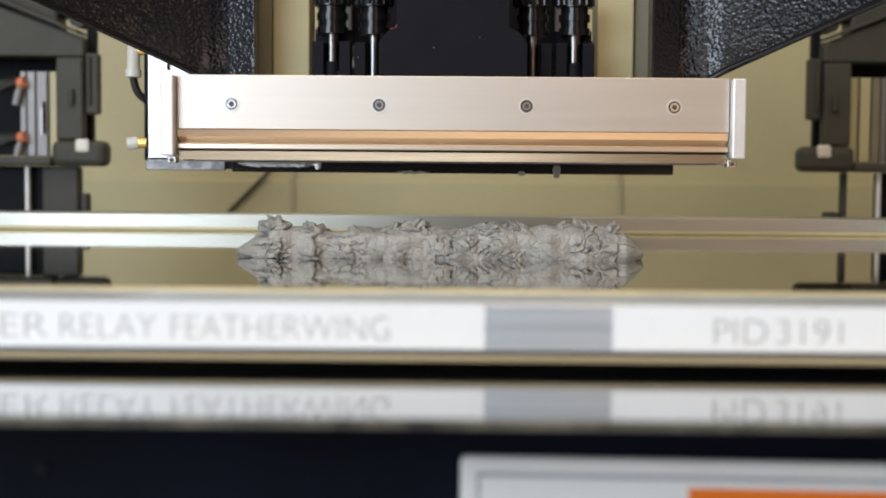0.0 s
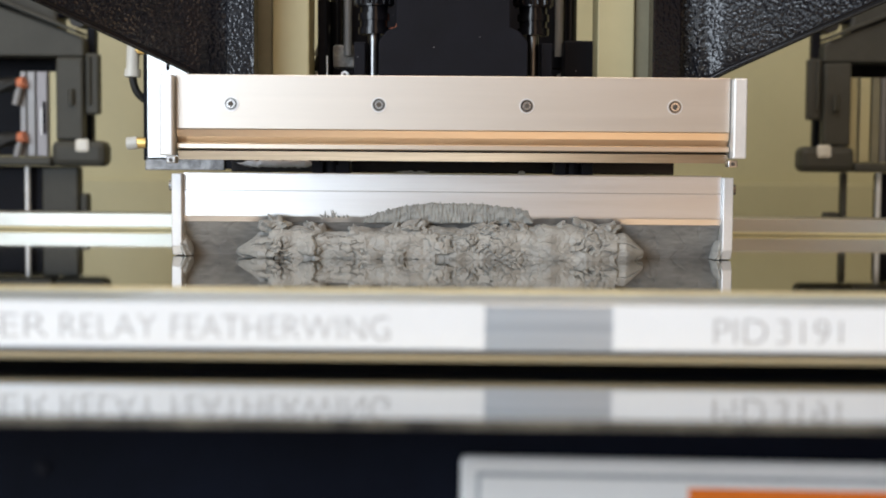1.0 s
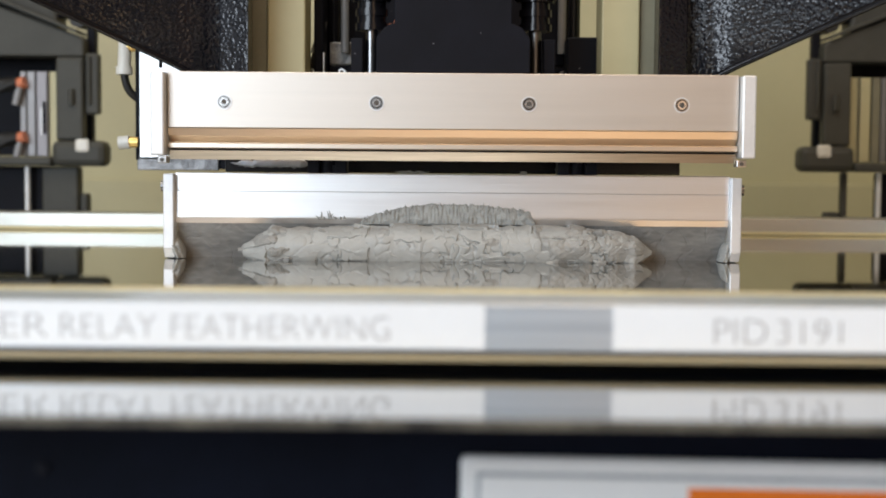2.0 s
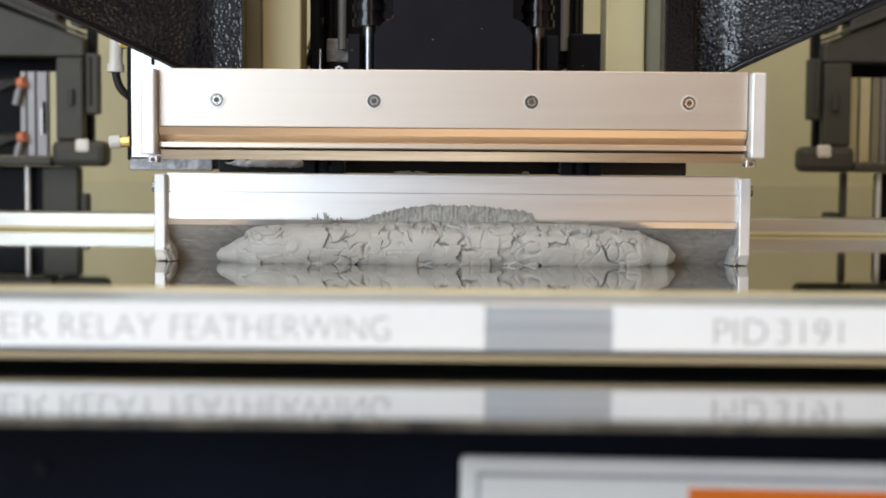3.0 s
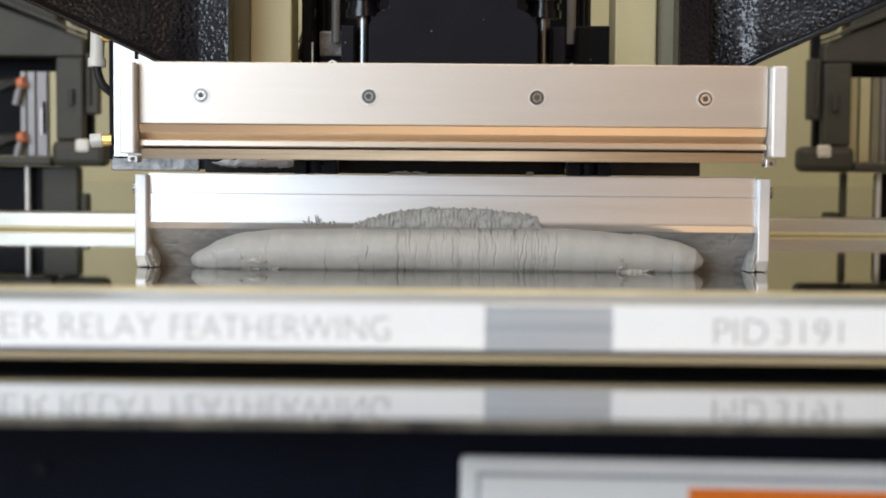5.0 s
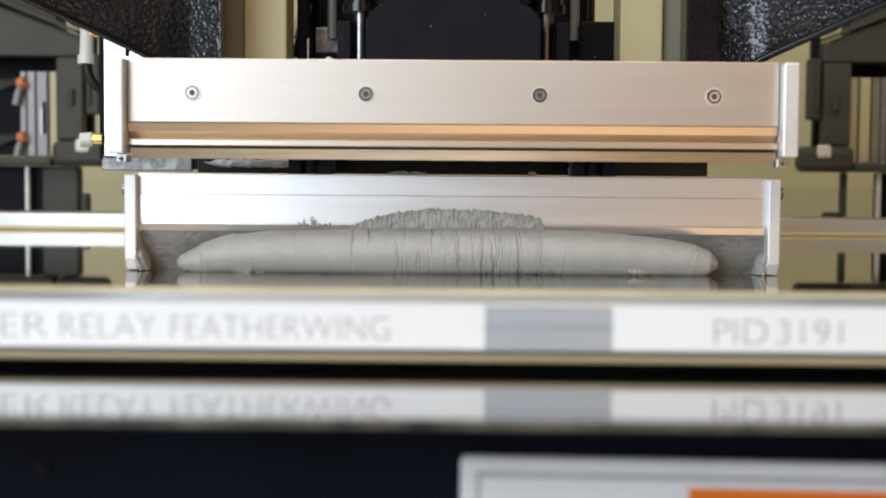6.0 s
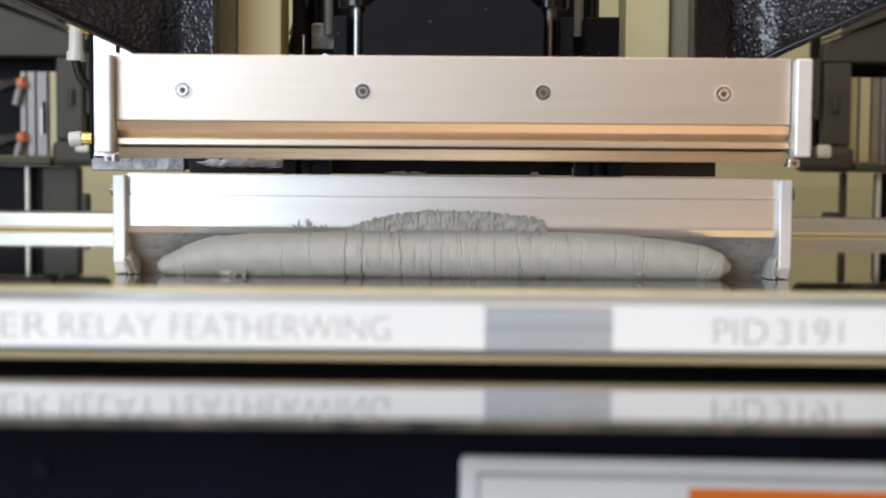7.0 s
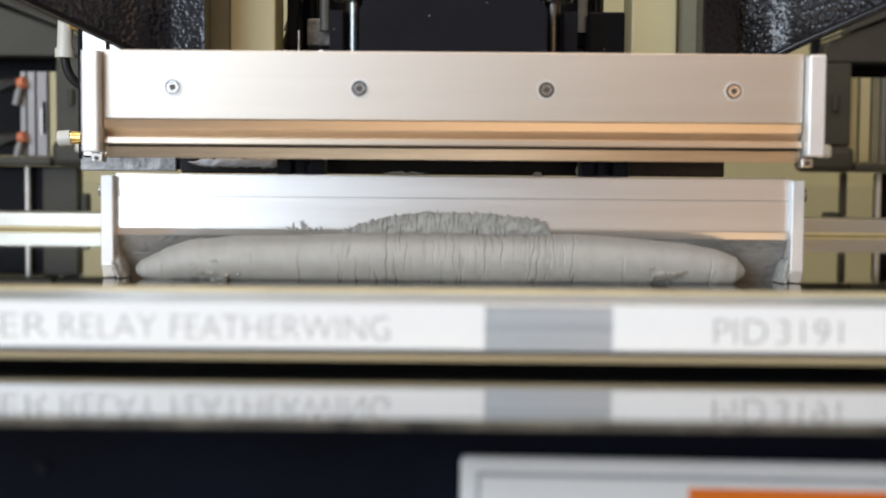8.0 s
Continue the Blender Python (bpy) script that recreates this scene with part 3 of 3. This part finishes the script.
def arm(s):
    """One curved arm of the bridge: an upright rib and a hollow-faced web whose lower edge sweeps outwards and up."""
    def low(x):
        return max(0.0868, 0.0915 + 0.46 * (x - 0.1340)) if x > 0.127 else 0.0868

    def face(x):
        return 0.048 - 0.42 * max(0.0, x - 0.118) - 1.6 * max(0.0, x - 0.120) ** 2
    def fore(x, z):
        """Wider and higher where the web comes forward."""
        f = (0.650 + face(x)) / (0.698 - 2.6 * max(0.0, x - 0.120) ** 2)
        return x * f, 0.0446 + (z - 0.0446) * f
    bm = bmesh.new()
    cols = []
    n = 36
    for k in range(n + 1):
        x = 0.1030 + 0.142 * k / n
        y = face(x)
        x, z = fore(x, low(x))
        cols.append([bm.verts.new((s * x, yy, zz)) for yy, zz in ((y, 0.20), (y, z + 0.002), (y + 0.0015, z), (y + 0.014, z), (y + 0.014, 0.20))])
    for a, b in zip(cols, cols[1:]):
        for i in range(5):
            bm.faces.new((a[i], b[i], b[(i + 1) % 5], a[(i + 1) % 5]))
    bm.faces.new(cols[0])
    bm.faces.new(cols[-1])
    bmesh.ops.recalc_face_normals(bm, faces=bm.faces[:])
    part("arm_web", bm, HAMMER, HEAD, "black hammered arm")
    xs = [0.126 + 0.117 * k / 12 for k in range(13)]
    bent_tube("arm_rim", [(s * fore(x, low(x))[0], face(x) + 0.001, fore(x, low(x))[1] + 0.0012) for x in xs], 0.0017, BLACK_GLOSS, HEAD, "smooth black rim")
    bm = bmesh.new()
    x0, x1 = 0.0985, 0.1135
    prism(bm, [(s * x0, 0.0865), (s * x1, 0.0865), (s * x1, 0.20), (s * x0, 0.20)], "y", 0.030, 0.046, 0.0008)
    for v in bm.verts:
        v.co.y += 0.45 * (abs(v.co.x) - x0)
    part("arm_rib", bm, HAMMER, HEAD, "", False)


arm(-1)
arm(1)

def smear(s):
    """Grey paste clinging to the foot of an end plate and to the blade beside it."""
    bm = bmesh.new()
    bmesh.ops.create_icosphere(bm, subdivisions=5, radius=1.0)
    for v in bm.verts:
        n = v.co.normalized()
        f = 1 + 0.30 * noise.noise(n * 1.5 + Vector((s * 4, 1, 2))) - 0.12 * ridge(n * 1.4 + Vector((s, 3, 5)), 0.10) + 0.04 * noise.noise(n * 6)
        x, y, z = n * f
        z = z * 0.0075 + 0.0040
        v.co = (s * 0.1333 + x * 0.0028 - s * 0.0030 * min(1.0, max(0.0, 1 - z / 0.010)), -0.0085 + 0.0085 * y + 0.10 * z, max(0.0003, z))
    part("paste_smear", bm, PASTE, REAR, "smear of grey paste on the end plate")


# rear squeegee: its blade meets the foil at y = 0, z = 0 of the thing
REAR = thing("rear_squeegee", "aluminium squeegee with a paste-stained steel blade", "squeegee", (0, 0.685, 0.0465))
bm = bmesh.new()
prism(bm, [(-0.0121, 0.0408), (-0.0117, 0.0412), (0.004, 0.0412), (0.004, 0.0200), (-0.004, 0.0170), (-0.0112, 0.0170), (-0.0124, 0.0198), (-0.0125, 0.0206), (-0.0125, 0.0322), (-0.0121, 0.0325)], "x", -0.1322, 0.1322)
part("holder_plate", bm, ALU, REAR, "", False)
bm = bmesh.new()
prism(bm, [(-0.0112, 0.0172), (-0.0092, 0.0172), (0.0, 0.0), (-0.0005, 0.0)], "x", -0.1318, 0.1318)
part("blade", bm, BLADE, REAR, "steel blade stained with grey paste", False)
for s in (-1, 1):
    bm = bmesh.new()
    prism(bm, [(-0.0165, 0.0405), (0.006, 0.0405), (0.006, 0.0020), (0.001, 0.0003), (-0.0135, 0.0003), (-0.0165, 0.0050)], "x", s * 0.1348 - 0.0025, s * 0.1348 + 0.0025, 0.0005)
    part("end_cap", bm, CAP_WHITE, REAR, "pale end plate", False)
    cap = rod("cap_screw", (s * 0.1374, -0.006, 0.0345), (s * 0.1402, -0.006, 0.0345), 0.0026, CHROME, REAR, "dark steel cap screw")
    rod("washer", (s * 0.1372, -0.006, 0.0345), (s * 0.1379, -0.006, 0.0345), 0.0034, STEEL, cap)
    smear(s)
    lift(REAR, s * 0.0600, -0.003, 0.0420, (-1, 1), 3)
    foot_back(REAR, s * 0.0600, -0.003, 0.0425)
    rod("collar", (s * 0.0600, -0.003, 0.0413), (s * 0.0600, -0.003, 0.0500), 0.0042, BLACK, REAR)
    rod("mount_post", (s * 0.0560, -0.004, 0.0410), (s * 0.0560, -0.004, 0.0452), 0.0030, BLACK, REAR)
    rod("mount_post", (s * 0.0660, -0.004, 0.0410), (s * 0.0660, -0.004, 0.0452), 0.0030, BLACK, REAR)


def crust():
    """A ragged rind of dried paste on the rear holder's lower face."""
    bm = bmesh.new()
    nx, nz = 260, 14
    rows = []

    def rise(u):
        return 0.0180 + 0.0090 * float(np.interp(u, (0, 0.08, 0.22, 0.40, 0.70, 0.90, 0.97, 1.0), (0.02, 0.42, 0.78, 1.0, 0.95, 0.74, 0.58, 0.0)))
    for i in range(nx + 1):
        u = i / nx
        x = -0.0440 + 0.0840 * u
        top = rise(u) + 0.0012 * noise.noise((x * 560, 0, 3)) + 0.0008 * noise.noise((x * 1900, 0, 5))
        col = []
        for j in range(nz + 1):
            w = j / nz
            z = 0.0168 + (top - 0.0168) * w
            thick = 0.0011 * (math.sin(math.pi * min(1, 0.15 + 0.85 * w)) ** 0.6) * (0.7 + 0.9 * noise.noise((x * 300, z * 420, 0))) + 0.0006 * noise.noise((x * 1100, z * 260, 2))
            thick = max(0.00015, thick) if 0 < j < nz and 0 < i < nx else -0.0004
            col.append(bm.verts.new((x, -0.0130 - thick, z)))
        rows.append(col)
    for a, b in zip(rows, rows[1:]):
        for j in range(nz):
            bm.faces.new((a[j], b[j], b[j + 1], a[j + 1]))
    rnd = random.Random(4)
    for k in range(34):
        x = -0.0445 + 0.084 * rnd.random()
        z = rise((x + 0.0440) / 0.084)
        cyl(bm, (x, -0.0136, z - 0.002), (x + rnd.uniform(-0.0015, 0.0015), -0.0138, z + rnd.uniform(-0.0004, 0.0010)), 0.0005, 6, 0.0001)
    for k in range(9):
        x = -0.0640 + 0.013 * rnd.random()
        cyl(bm, (x, -0.0125, 0.0195), (x + rnd.uniform(-0.002, 0.002), -0.0132, 0.0195 + rnd.uniform(0.001, 0.004)), 0.0006, 6, 0.0001)
    bmesh.ops.recalc_face_normals(bm, faces=bm.faces[:])
    part("dried_paste", bm, PASTE_SKIN, REAR, "ragged rind of dried grey paste")


crust()

# ---------------------------------------------------------------- the bead of solder paste
BEAD = thing("paste_bead", "lumpy grey solder paste bead rolled smooth before the blade", "solder paste", (0, 0.668, 0))
LAST_LEFT, LAST_RIGHT = 0.1237, 0.1147
GIRTH_AT = (-1.0, -0.983, -0.93, -0.83, -0.685, -0.25, 0.0, 0.40, 0.63, 0.787, 0.909, 0.965, 1.0)
GIRTH = (0.0016, 0.0034, 0.0056, 0.0080, 0.0090, 0.0097, 0.0099, 0.0099, 0.0091, 0.0082, 0.0070, 0.0054, 0.0016)


def girth(u):
    """The finished roll's radius along its length; u runs from -1 to 1."""
    return float(np.interp(u, GIRTH_AT, GIRTH))


def rest(u):
    """Where u lies once the roll is fully spread."""
    return u * (LAST_LEFT if u < 0 else LAST_RIGHT)


def tube(rings, name, mat):
    bm = bmesh.new()
    made = [[bm.verts.new(p) for p in ring] for ring in rings]
    for p, q in zip(made, made[1:]):
        for j in range(len(p)):
            k = (j + 1) % len(p)
            bm.faces.new((p[j], p[k], q[k], q[j]))
    bm.faces.new(made[0][::-1])
    bm.faces.new(made[-1])
    bmesh.ops.recalc_face_normals(bm, faces=bm.faces[:])
    return part(name, bm, mat, BEAD)


def roll_piece(u0, u1, seed, busy):
    """One length of the smooth roll, its ends tucked under its neighbours; returns it with its middle, tilt and radius."""
    rnd = random.Random(seed)
    a0, a1 = rest(u0), rest(u1)
    mid, half = (a0 + a1) / 2, (a1 - a0) / 2
    um = (u0 + u1) / 2
    slope = max(-0.15, min(0.15, (girth(u1) - girth(u0)) / (a1 - a0)))
    tip0, tip1 = u0 <= -0.999, u1 >= 0.999
    lap = 0.0026
    creases = [(rnd.uniform(-half, half), rnd.uniform(0, math.tau), rnd.uniform(0.3, 2.4), 0.0001 + 0.0006 * rnd.random() ** 2.5, rnd.gauss(0, 0.0007)) for _ in range(busy)]
    x0, x1 = -half - (0.0 if tip0 else lap), half + (0.0 if tip1 else lap)
    nx, na = max(24, int((x1 - x0) / 0.00021)), 96
    rings = []
    for i in range(nx + 1):
        x = x0 + (x1 - x0) * i / nx
        X = mid + x
        r0 = girth(um + (u1 - u0) / 2 * x / half)
        ring = []
        for j in range(na):
            a = math.tau * j / na
            c, d = math.cos(a), math.sin(a)
            r = r0 * (1 + 0.05 * noise.noise((X * 36, c * 0.8, d * 0.8)) + 0.006 * noise.noise((X * 420, c * 0.5, d * 0.5)))
            for cx, ca, span, depth, slant in creases:
                da = (a - ca + math.pi) % math.tau - math.pi
                if abs(da) < span:
                    off = abs(x - cx - slant * da - 0.00025 * math.sin(7 * da + ca))
                    wide = 0.00022 + 0.35 * depth
                    if off < wide:
                        r -= depth * (1 - off / wide) * (1 - (da / span) ** 2)
            wob = 0.0013 * noise.noise((seed * 3.7, c * 1.3, d * 1.3)) + 0.0004 * noise.noise((seed * 1.7, c * 5, d * 5))
            for end, tip, sgn in ((half + lap, tip1, 1), (half + lap, tip0, -1)):
                if not tip:
                    near = end - sgn * x + sgn * wob
                    if near < 0.0030:
                        r -= 0.0009 * (1 - max(0.0, near) / 0.0030) ** 1.6
            r = max(r, 0.0006)
            ring.append((x, r * c, r * d))
        rings.append(ring)
    return tube(rings, "roll", PASTE), um, -math.degrees(math.atan(slope)), girth(um)


EDGES = [-1.0, -0.90, -0.79, -0.66, -0.52, -0.38, -0.25, -0.13, -0.02, 0.09, 0.20, 0.31, 0.43, 0.55, 0.67, 0.78, 0.89, 1.0]
ROLLS = [roll_piece(p, q, k, 28 if -0.32 < (p + q) / 2 < 0.40 else 5) for k, (p, q) in enumerate(zip(EDGES, EDGES[1:]))]


def flap(name, um, hx, a0, ha, seed, mat, lift_off, soft, fold, crumple, rim_from, rim_drop, fine, blunt, reach):
    """A piece of the bead's skin: rounded outside, its ragged rim tucked in."""
    bm = bmesh.new()
    nx, na = 52, 44
    X0 = rest(um)
    grid = []
    for i in range(nx + 1):
        row = []
        for j in range(na + 1):
            u, w = 2 * i / nx - 1, 2 * j / na - 1
            x = hx * u + 0.0024 * noise.noise((w * 1.7, seed, u)) + 0.0008 * noise.noise((w * 6, seed + 4, u * 2))
            a = a0 + ha * w + 0.16 * noise.noise((u * 1.9, seed + 9, w)) + 0.05 * noise.noise((u * 7, seed + 3, w))
            c, d = math.cos(a), math.sin(a)
            X = max(-reach * LAST_LEFT, min(reach * LAST_RIGHT, X0 + x))
            x = X - X0
            un = X / (LAST_LEFT if X < 0 else LAST_RIGHT)
            base = girth(0.965 * un) * min(1.0, (1 - abs(un)) / blunt) ** 0.5
            v = Vector((X * fine, c * fine * 0.013 + seed * 3.1, d * fine * 0.013))
            v2 = Vector((X * 2.6 * fine, c * fine * 0.03, d * fine * 0.03 + seed))
            warp = 0.35 * noise.noise_vector(v * 1.4)
            where = max(0.0, min(1.0, 2.6 * noise.noise((X * 45 + 5, c * 0.9, d * 0.9))))
            rad = base + min(1.0, base / 0.0085) ** 2 * (lift_off + soft * noise.noise(v) - fold * where * ridge(v + warp, 0.07) - crumple * (0.2 + 0.8 * where) * ridge(v2 + warp, 0.10) + 0.12 * soft * noise.noise(v2 * 2.2))
            rim = max(abs(u), abs(w))
            rad = max(0.0012, rad - rim_drop * max(0.0, (rim - rim_from) / (1 - rim_from)) ** 2)
            row.append(bm.verts.new((x, -rad * c, rad * d)))
        grid.append(row)
    for p0, p1 in zip(grid, grid[1:]):
        for j in range(na):
            bm.faces.new((p0[j], p1[j], p1[j + 1], p0[j + 1]))
    rim_edges = [e for e in bm.edges if len(e.link_faces) == 1]
    made = bmesh.ops.extrude_edge_only(bm, edges=rim_edges)["geom"]
    for v in made:
        if isinstance(v, bmesh.types.BMVert):
            v.co.y *= 0.5
            v.co.z *= 0.5
    bmesh.ops.recalc_face_normals(bm, faces=bm.faces[:])
    return part(name, bm, mat, BEAD)


def crest_mesh(seed):
    """A ragged tip pulled up and curled over where the spatula left the paste."""
    bm = bmesh.new()
    bmesh.ops.create_icosphere(bm, subdivisions=4, radius=1.0)
    o = Vector((seed * 7.3, seed * 1.7, seed * 3.1))
    lean = 0.9 if seed % 2 else -0.7
    for v in bm.verts:
        n = v.co.normalized()
        w = n + 0.3 * noise.noise_vector(n * 2.3 + o)
        f = 1 + 0.55 * noise.noise(n * 1.9 + o) - 0.40 * ridge(w * 1.3 + o, 0.12) + 0.12 * noise.noise(n * 5 + o)
        v.co = n * f
        up = max(0.0, v.co.z)
        v.co.x = v.co.x * (1 - 0.20 * min(1.0, up)) + lean * up * up * 0.4
        v.co.z += 0.25 * up * up
    return finish("crest", bm, PASTE_TORN, True)


def torn_size(um):
    """How far the torn bead stands off the roll before it is rolled."""
    x = rest(um) * 0.84
    return 0.0008 + 0.0016 * math.exp(-((x + 0.082) / 0.012) ** 2) - 0.0022 * math.exp(-((x + 0.053) / 0.010) ** 2) - 0.0010 * math.exp(-((x - 0.010) / 0.030) ** 2) + 0.0014 * math.exp(-((x - 0.068) / 0.020) ** 2)


def build_skin():
    """Two coats on the roll: torn outer flaps, and smooth inner ones that close as it turns."""
    rnd = random.Random(23)
    made = []
    for i in range(11):
        um0 = -0.90 + 0.18 * i
        for j in range(6):
            um = max(-0.90, min(0.90, um0 + rnd.uniform(-0.03, 0.03)))
            a = math.tau * (j + 0.5 * (i % 2)) / 6 + rnd.uniform(-0.2, 0.2)
            ob = flap("torn_flap", um, rnd.uniform(0.0125, 0.0160), a, rnd.uniform(0.60, 0.72) * (0.6 + 0.4 * girth(um) / 0.0099), i * 6 + j, PASTE_TORN,
                      0.0012 + torn_size(um) + rnd.uniform(-0.0006, 0.0006), 0.0030, 0.0038, 0.0016, 0.84, 0.0050, 105.0, 0.09, 0.992)
            made.append((ob, um, 0.0, a, 0.0, 1.0 + rnd.uniform(0, 0.5), rnd.uniform(2.3, 3.4)))
    for i in range(17):
        um0 = -0.92 + 0.115 * i
        for j in range(5):
            um = max(-0.92, min(0.92, um0 + rnd.uniform(-0.03, 0.03)))
            a = math.tau * (j + 0.5 * (i % 2)) / 5 + rnd.uniform(-0.3, 0.3)
            ob = flap("skin_flap", um, rnd.uniform(0.0068, 0.0090), a, rnd.uniform(0.72, 0.86), 200 + i * 5 + j, PASTE,
                      0.0019 + rnd.uniform(-0.0005, 0.0005), 0.0012, 0.0034, 0.0012, 0.88, 0.0056, 62.0, 0.16, 0.955)
            made.append((ob, um, 0.0, a, 0.0, 3.2 + rnd.uniform(0, 0.9), rnd.uniform(5.2, 6.3)))
    peaks = ((-0.0860, 0.0128), (-0.0180, 0.0108), (-0.0225, 0.0098), (0.0155, 0.0108), (0.0330, 0.0098), (0.0520, 0.0108), (0.0640, 0.0112), (0.0760, 0.0110), (-0.0470, 0.0086), (-0.0300, 0.0096), (-0.0690, 0.0104), (0.0240, 0.0090))
    for k, (x, rho) in enumerate(peaks):
        me = crest_mesh(k)
        size = rnd.uniform(0.0034, 0.0048)
        me.transform(Matrix.Diagonal((size * rnd.uniform(1.2, 1.9), size * 1.1, size * 0.85, 1)))
        ob = new("crest", me)
        ob.parent = BEAD
        made.append((ob, x / (0.1044 if x < 0 else 0.0921), 0.0, radians(rnd.uniform(72, 96)), rho, 1.1, rnd.uniform(2.2, 2.9)))
    return made


SKIN = build_skin()


# ---------------------------------------------------------------- what moves
def travel(t):
    """How far the head has come towards the eye."""
    if t < 0.8:
        return 0.0
    return 0.01924 * (t - 0.89) if t > 1.05 else 0.0031 * ((t - 0.8) / 0.25) ** 2


def ease(a, b, t):
    u = min(1.0, max(0.0, (t - a) / (b - a)))
    return u * u * (3 - 2 * u)


def motions():
    times = [0.0, 0.8, 0.9, 1.0, 1.1, 1.2] + [1.5 + 0.25 * k for k in range(27)]
    walk(HEAD, [(t, pose(0, 0.650 - travel(t), 0)) for t in times])
    drop = [(0.0, 0.0465), (0.1, 0.0440), (0.2, 0.0365), (0.3, 0.0280), (0.4, 0.0215), (0.5, 0.0155), (0.6, 0.0080), (0.7, 0.0015), (0.8, 0.0)]
    walk(REAR, [(t, pose(0, 0.685, z)) for t, z in drop] + [(t, pose(0, 0.685 - travel(t), 0)) for t in times if t > 0.8])

    def pushed(t):
        return max(0.0, travel(t) - 0.0025)
    walk(BEAD, [(t, pose(0, 0.668 - pushed(t), 0)) for t in times])

    def turn(t):
        return math.degrees((pushed(t) - 0.008 * ease(0.9, 1.7, t)) / 0.0100)

    def spread(u, t):
        """The roll spreads along the blade while it turns."""
        if u < 0:
            return u * float(np.interp(t, (0, 1.5, 3.0, 4.0, 4.5, 6.0, 7.5, 8.0), (0.1044, 0.1042, 0.1077, 0.1100, 0.1111, 0.1148, 0.1212, LAST_LEFT)))
        return u * float(np.interp(t, (0, 1.2, 1.5, 3.0, 4.0, 4.5, 6.0, 7.5, 8.0), (0.0921, 0.0921, 0.0939, 0.1025, 0.1058, 0.1072, 0.1115, 0.1138, LAST_RIGHT)))

    def axis_z(u, t):
        """The lump lies low at first and rises as it is gathered before the blade."""
        return girth(u) * (0.36 + 0.40 * ease(0.9, 2.6, t) + 0.14 * ease(3.6, 5.6, t))
    for ob, um, tilt, r in ROLLS:
        # the ends stay inside the torn lump until it is rolled out
        walk(ob, [(t, pose(spread(um, t) * (1 - 0.5 * max(0.0, abs(um) - 0.70) * (1 - ease(1.7, 2.8, t))), 0, axis_z(um, t), turn(t), tilt)) for t in times])
    # the flaps turn with the roll and are kneaded in
    for ob, um, x, ang, rho, start, gone in SKIN:
        rows = []
        for t in times:
            k = max(ease(start, gone, t), 0.45 * (1 - ease(1.4, 2.5, t)) if start > 3 else 0.0)
            a = ang - radians(turn(t))
            r = rho - (min(0.0076, (0.92 if abs(um) < 0.8 else 0.5) * girth(um)) if rho == 0.0 else rho + 0.0015) * k
            rows.append((t, pose(spread(um, t) * (1 - 0.25 * k * max(0.0, abs(um) - 0.45)), -r * math.cos(a), axis_z(um, t) + r * math.sin(a), turn(t))))
        walk(ob, rows)


motions()
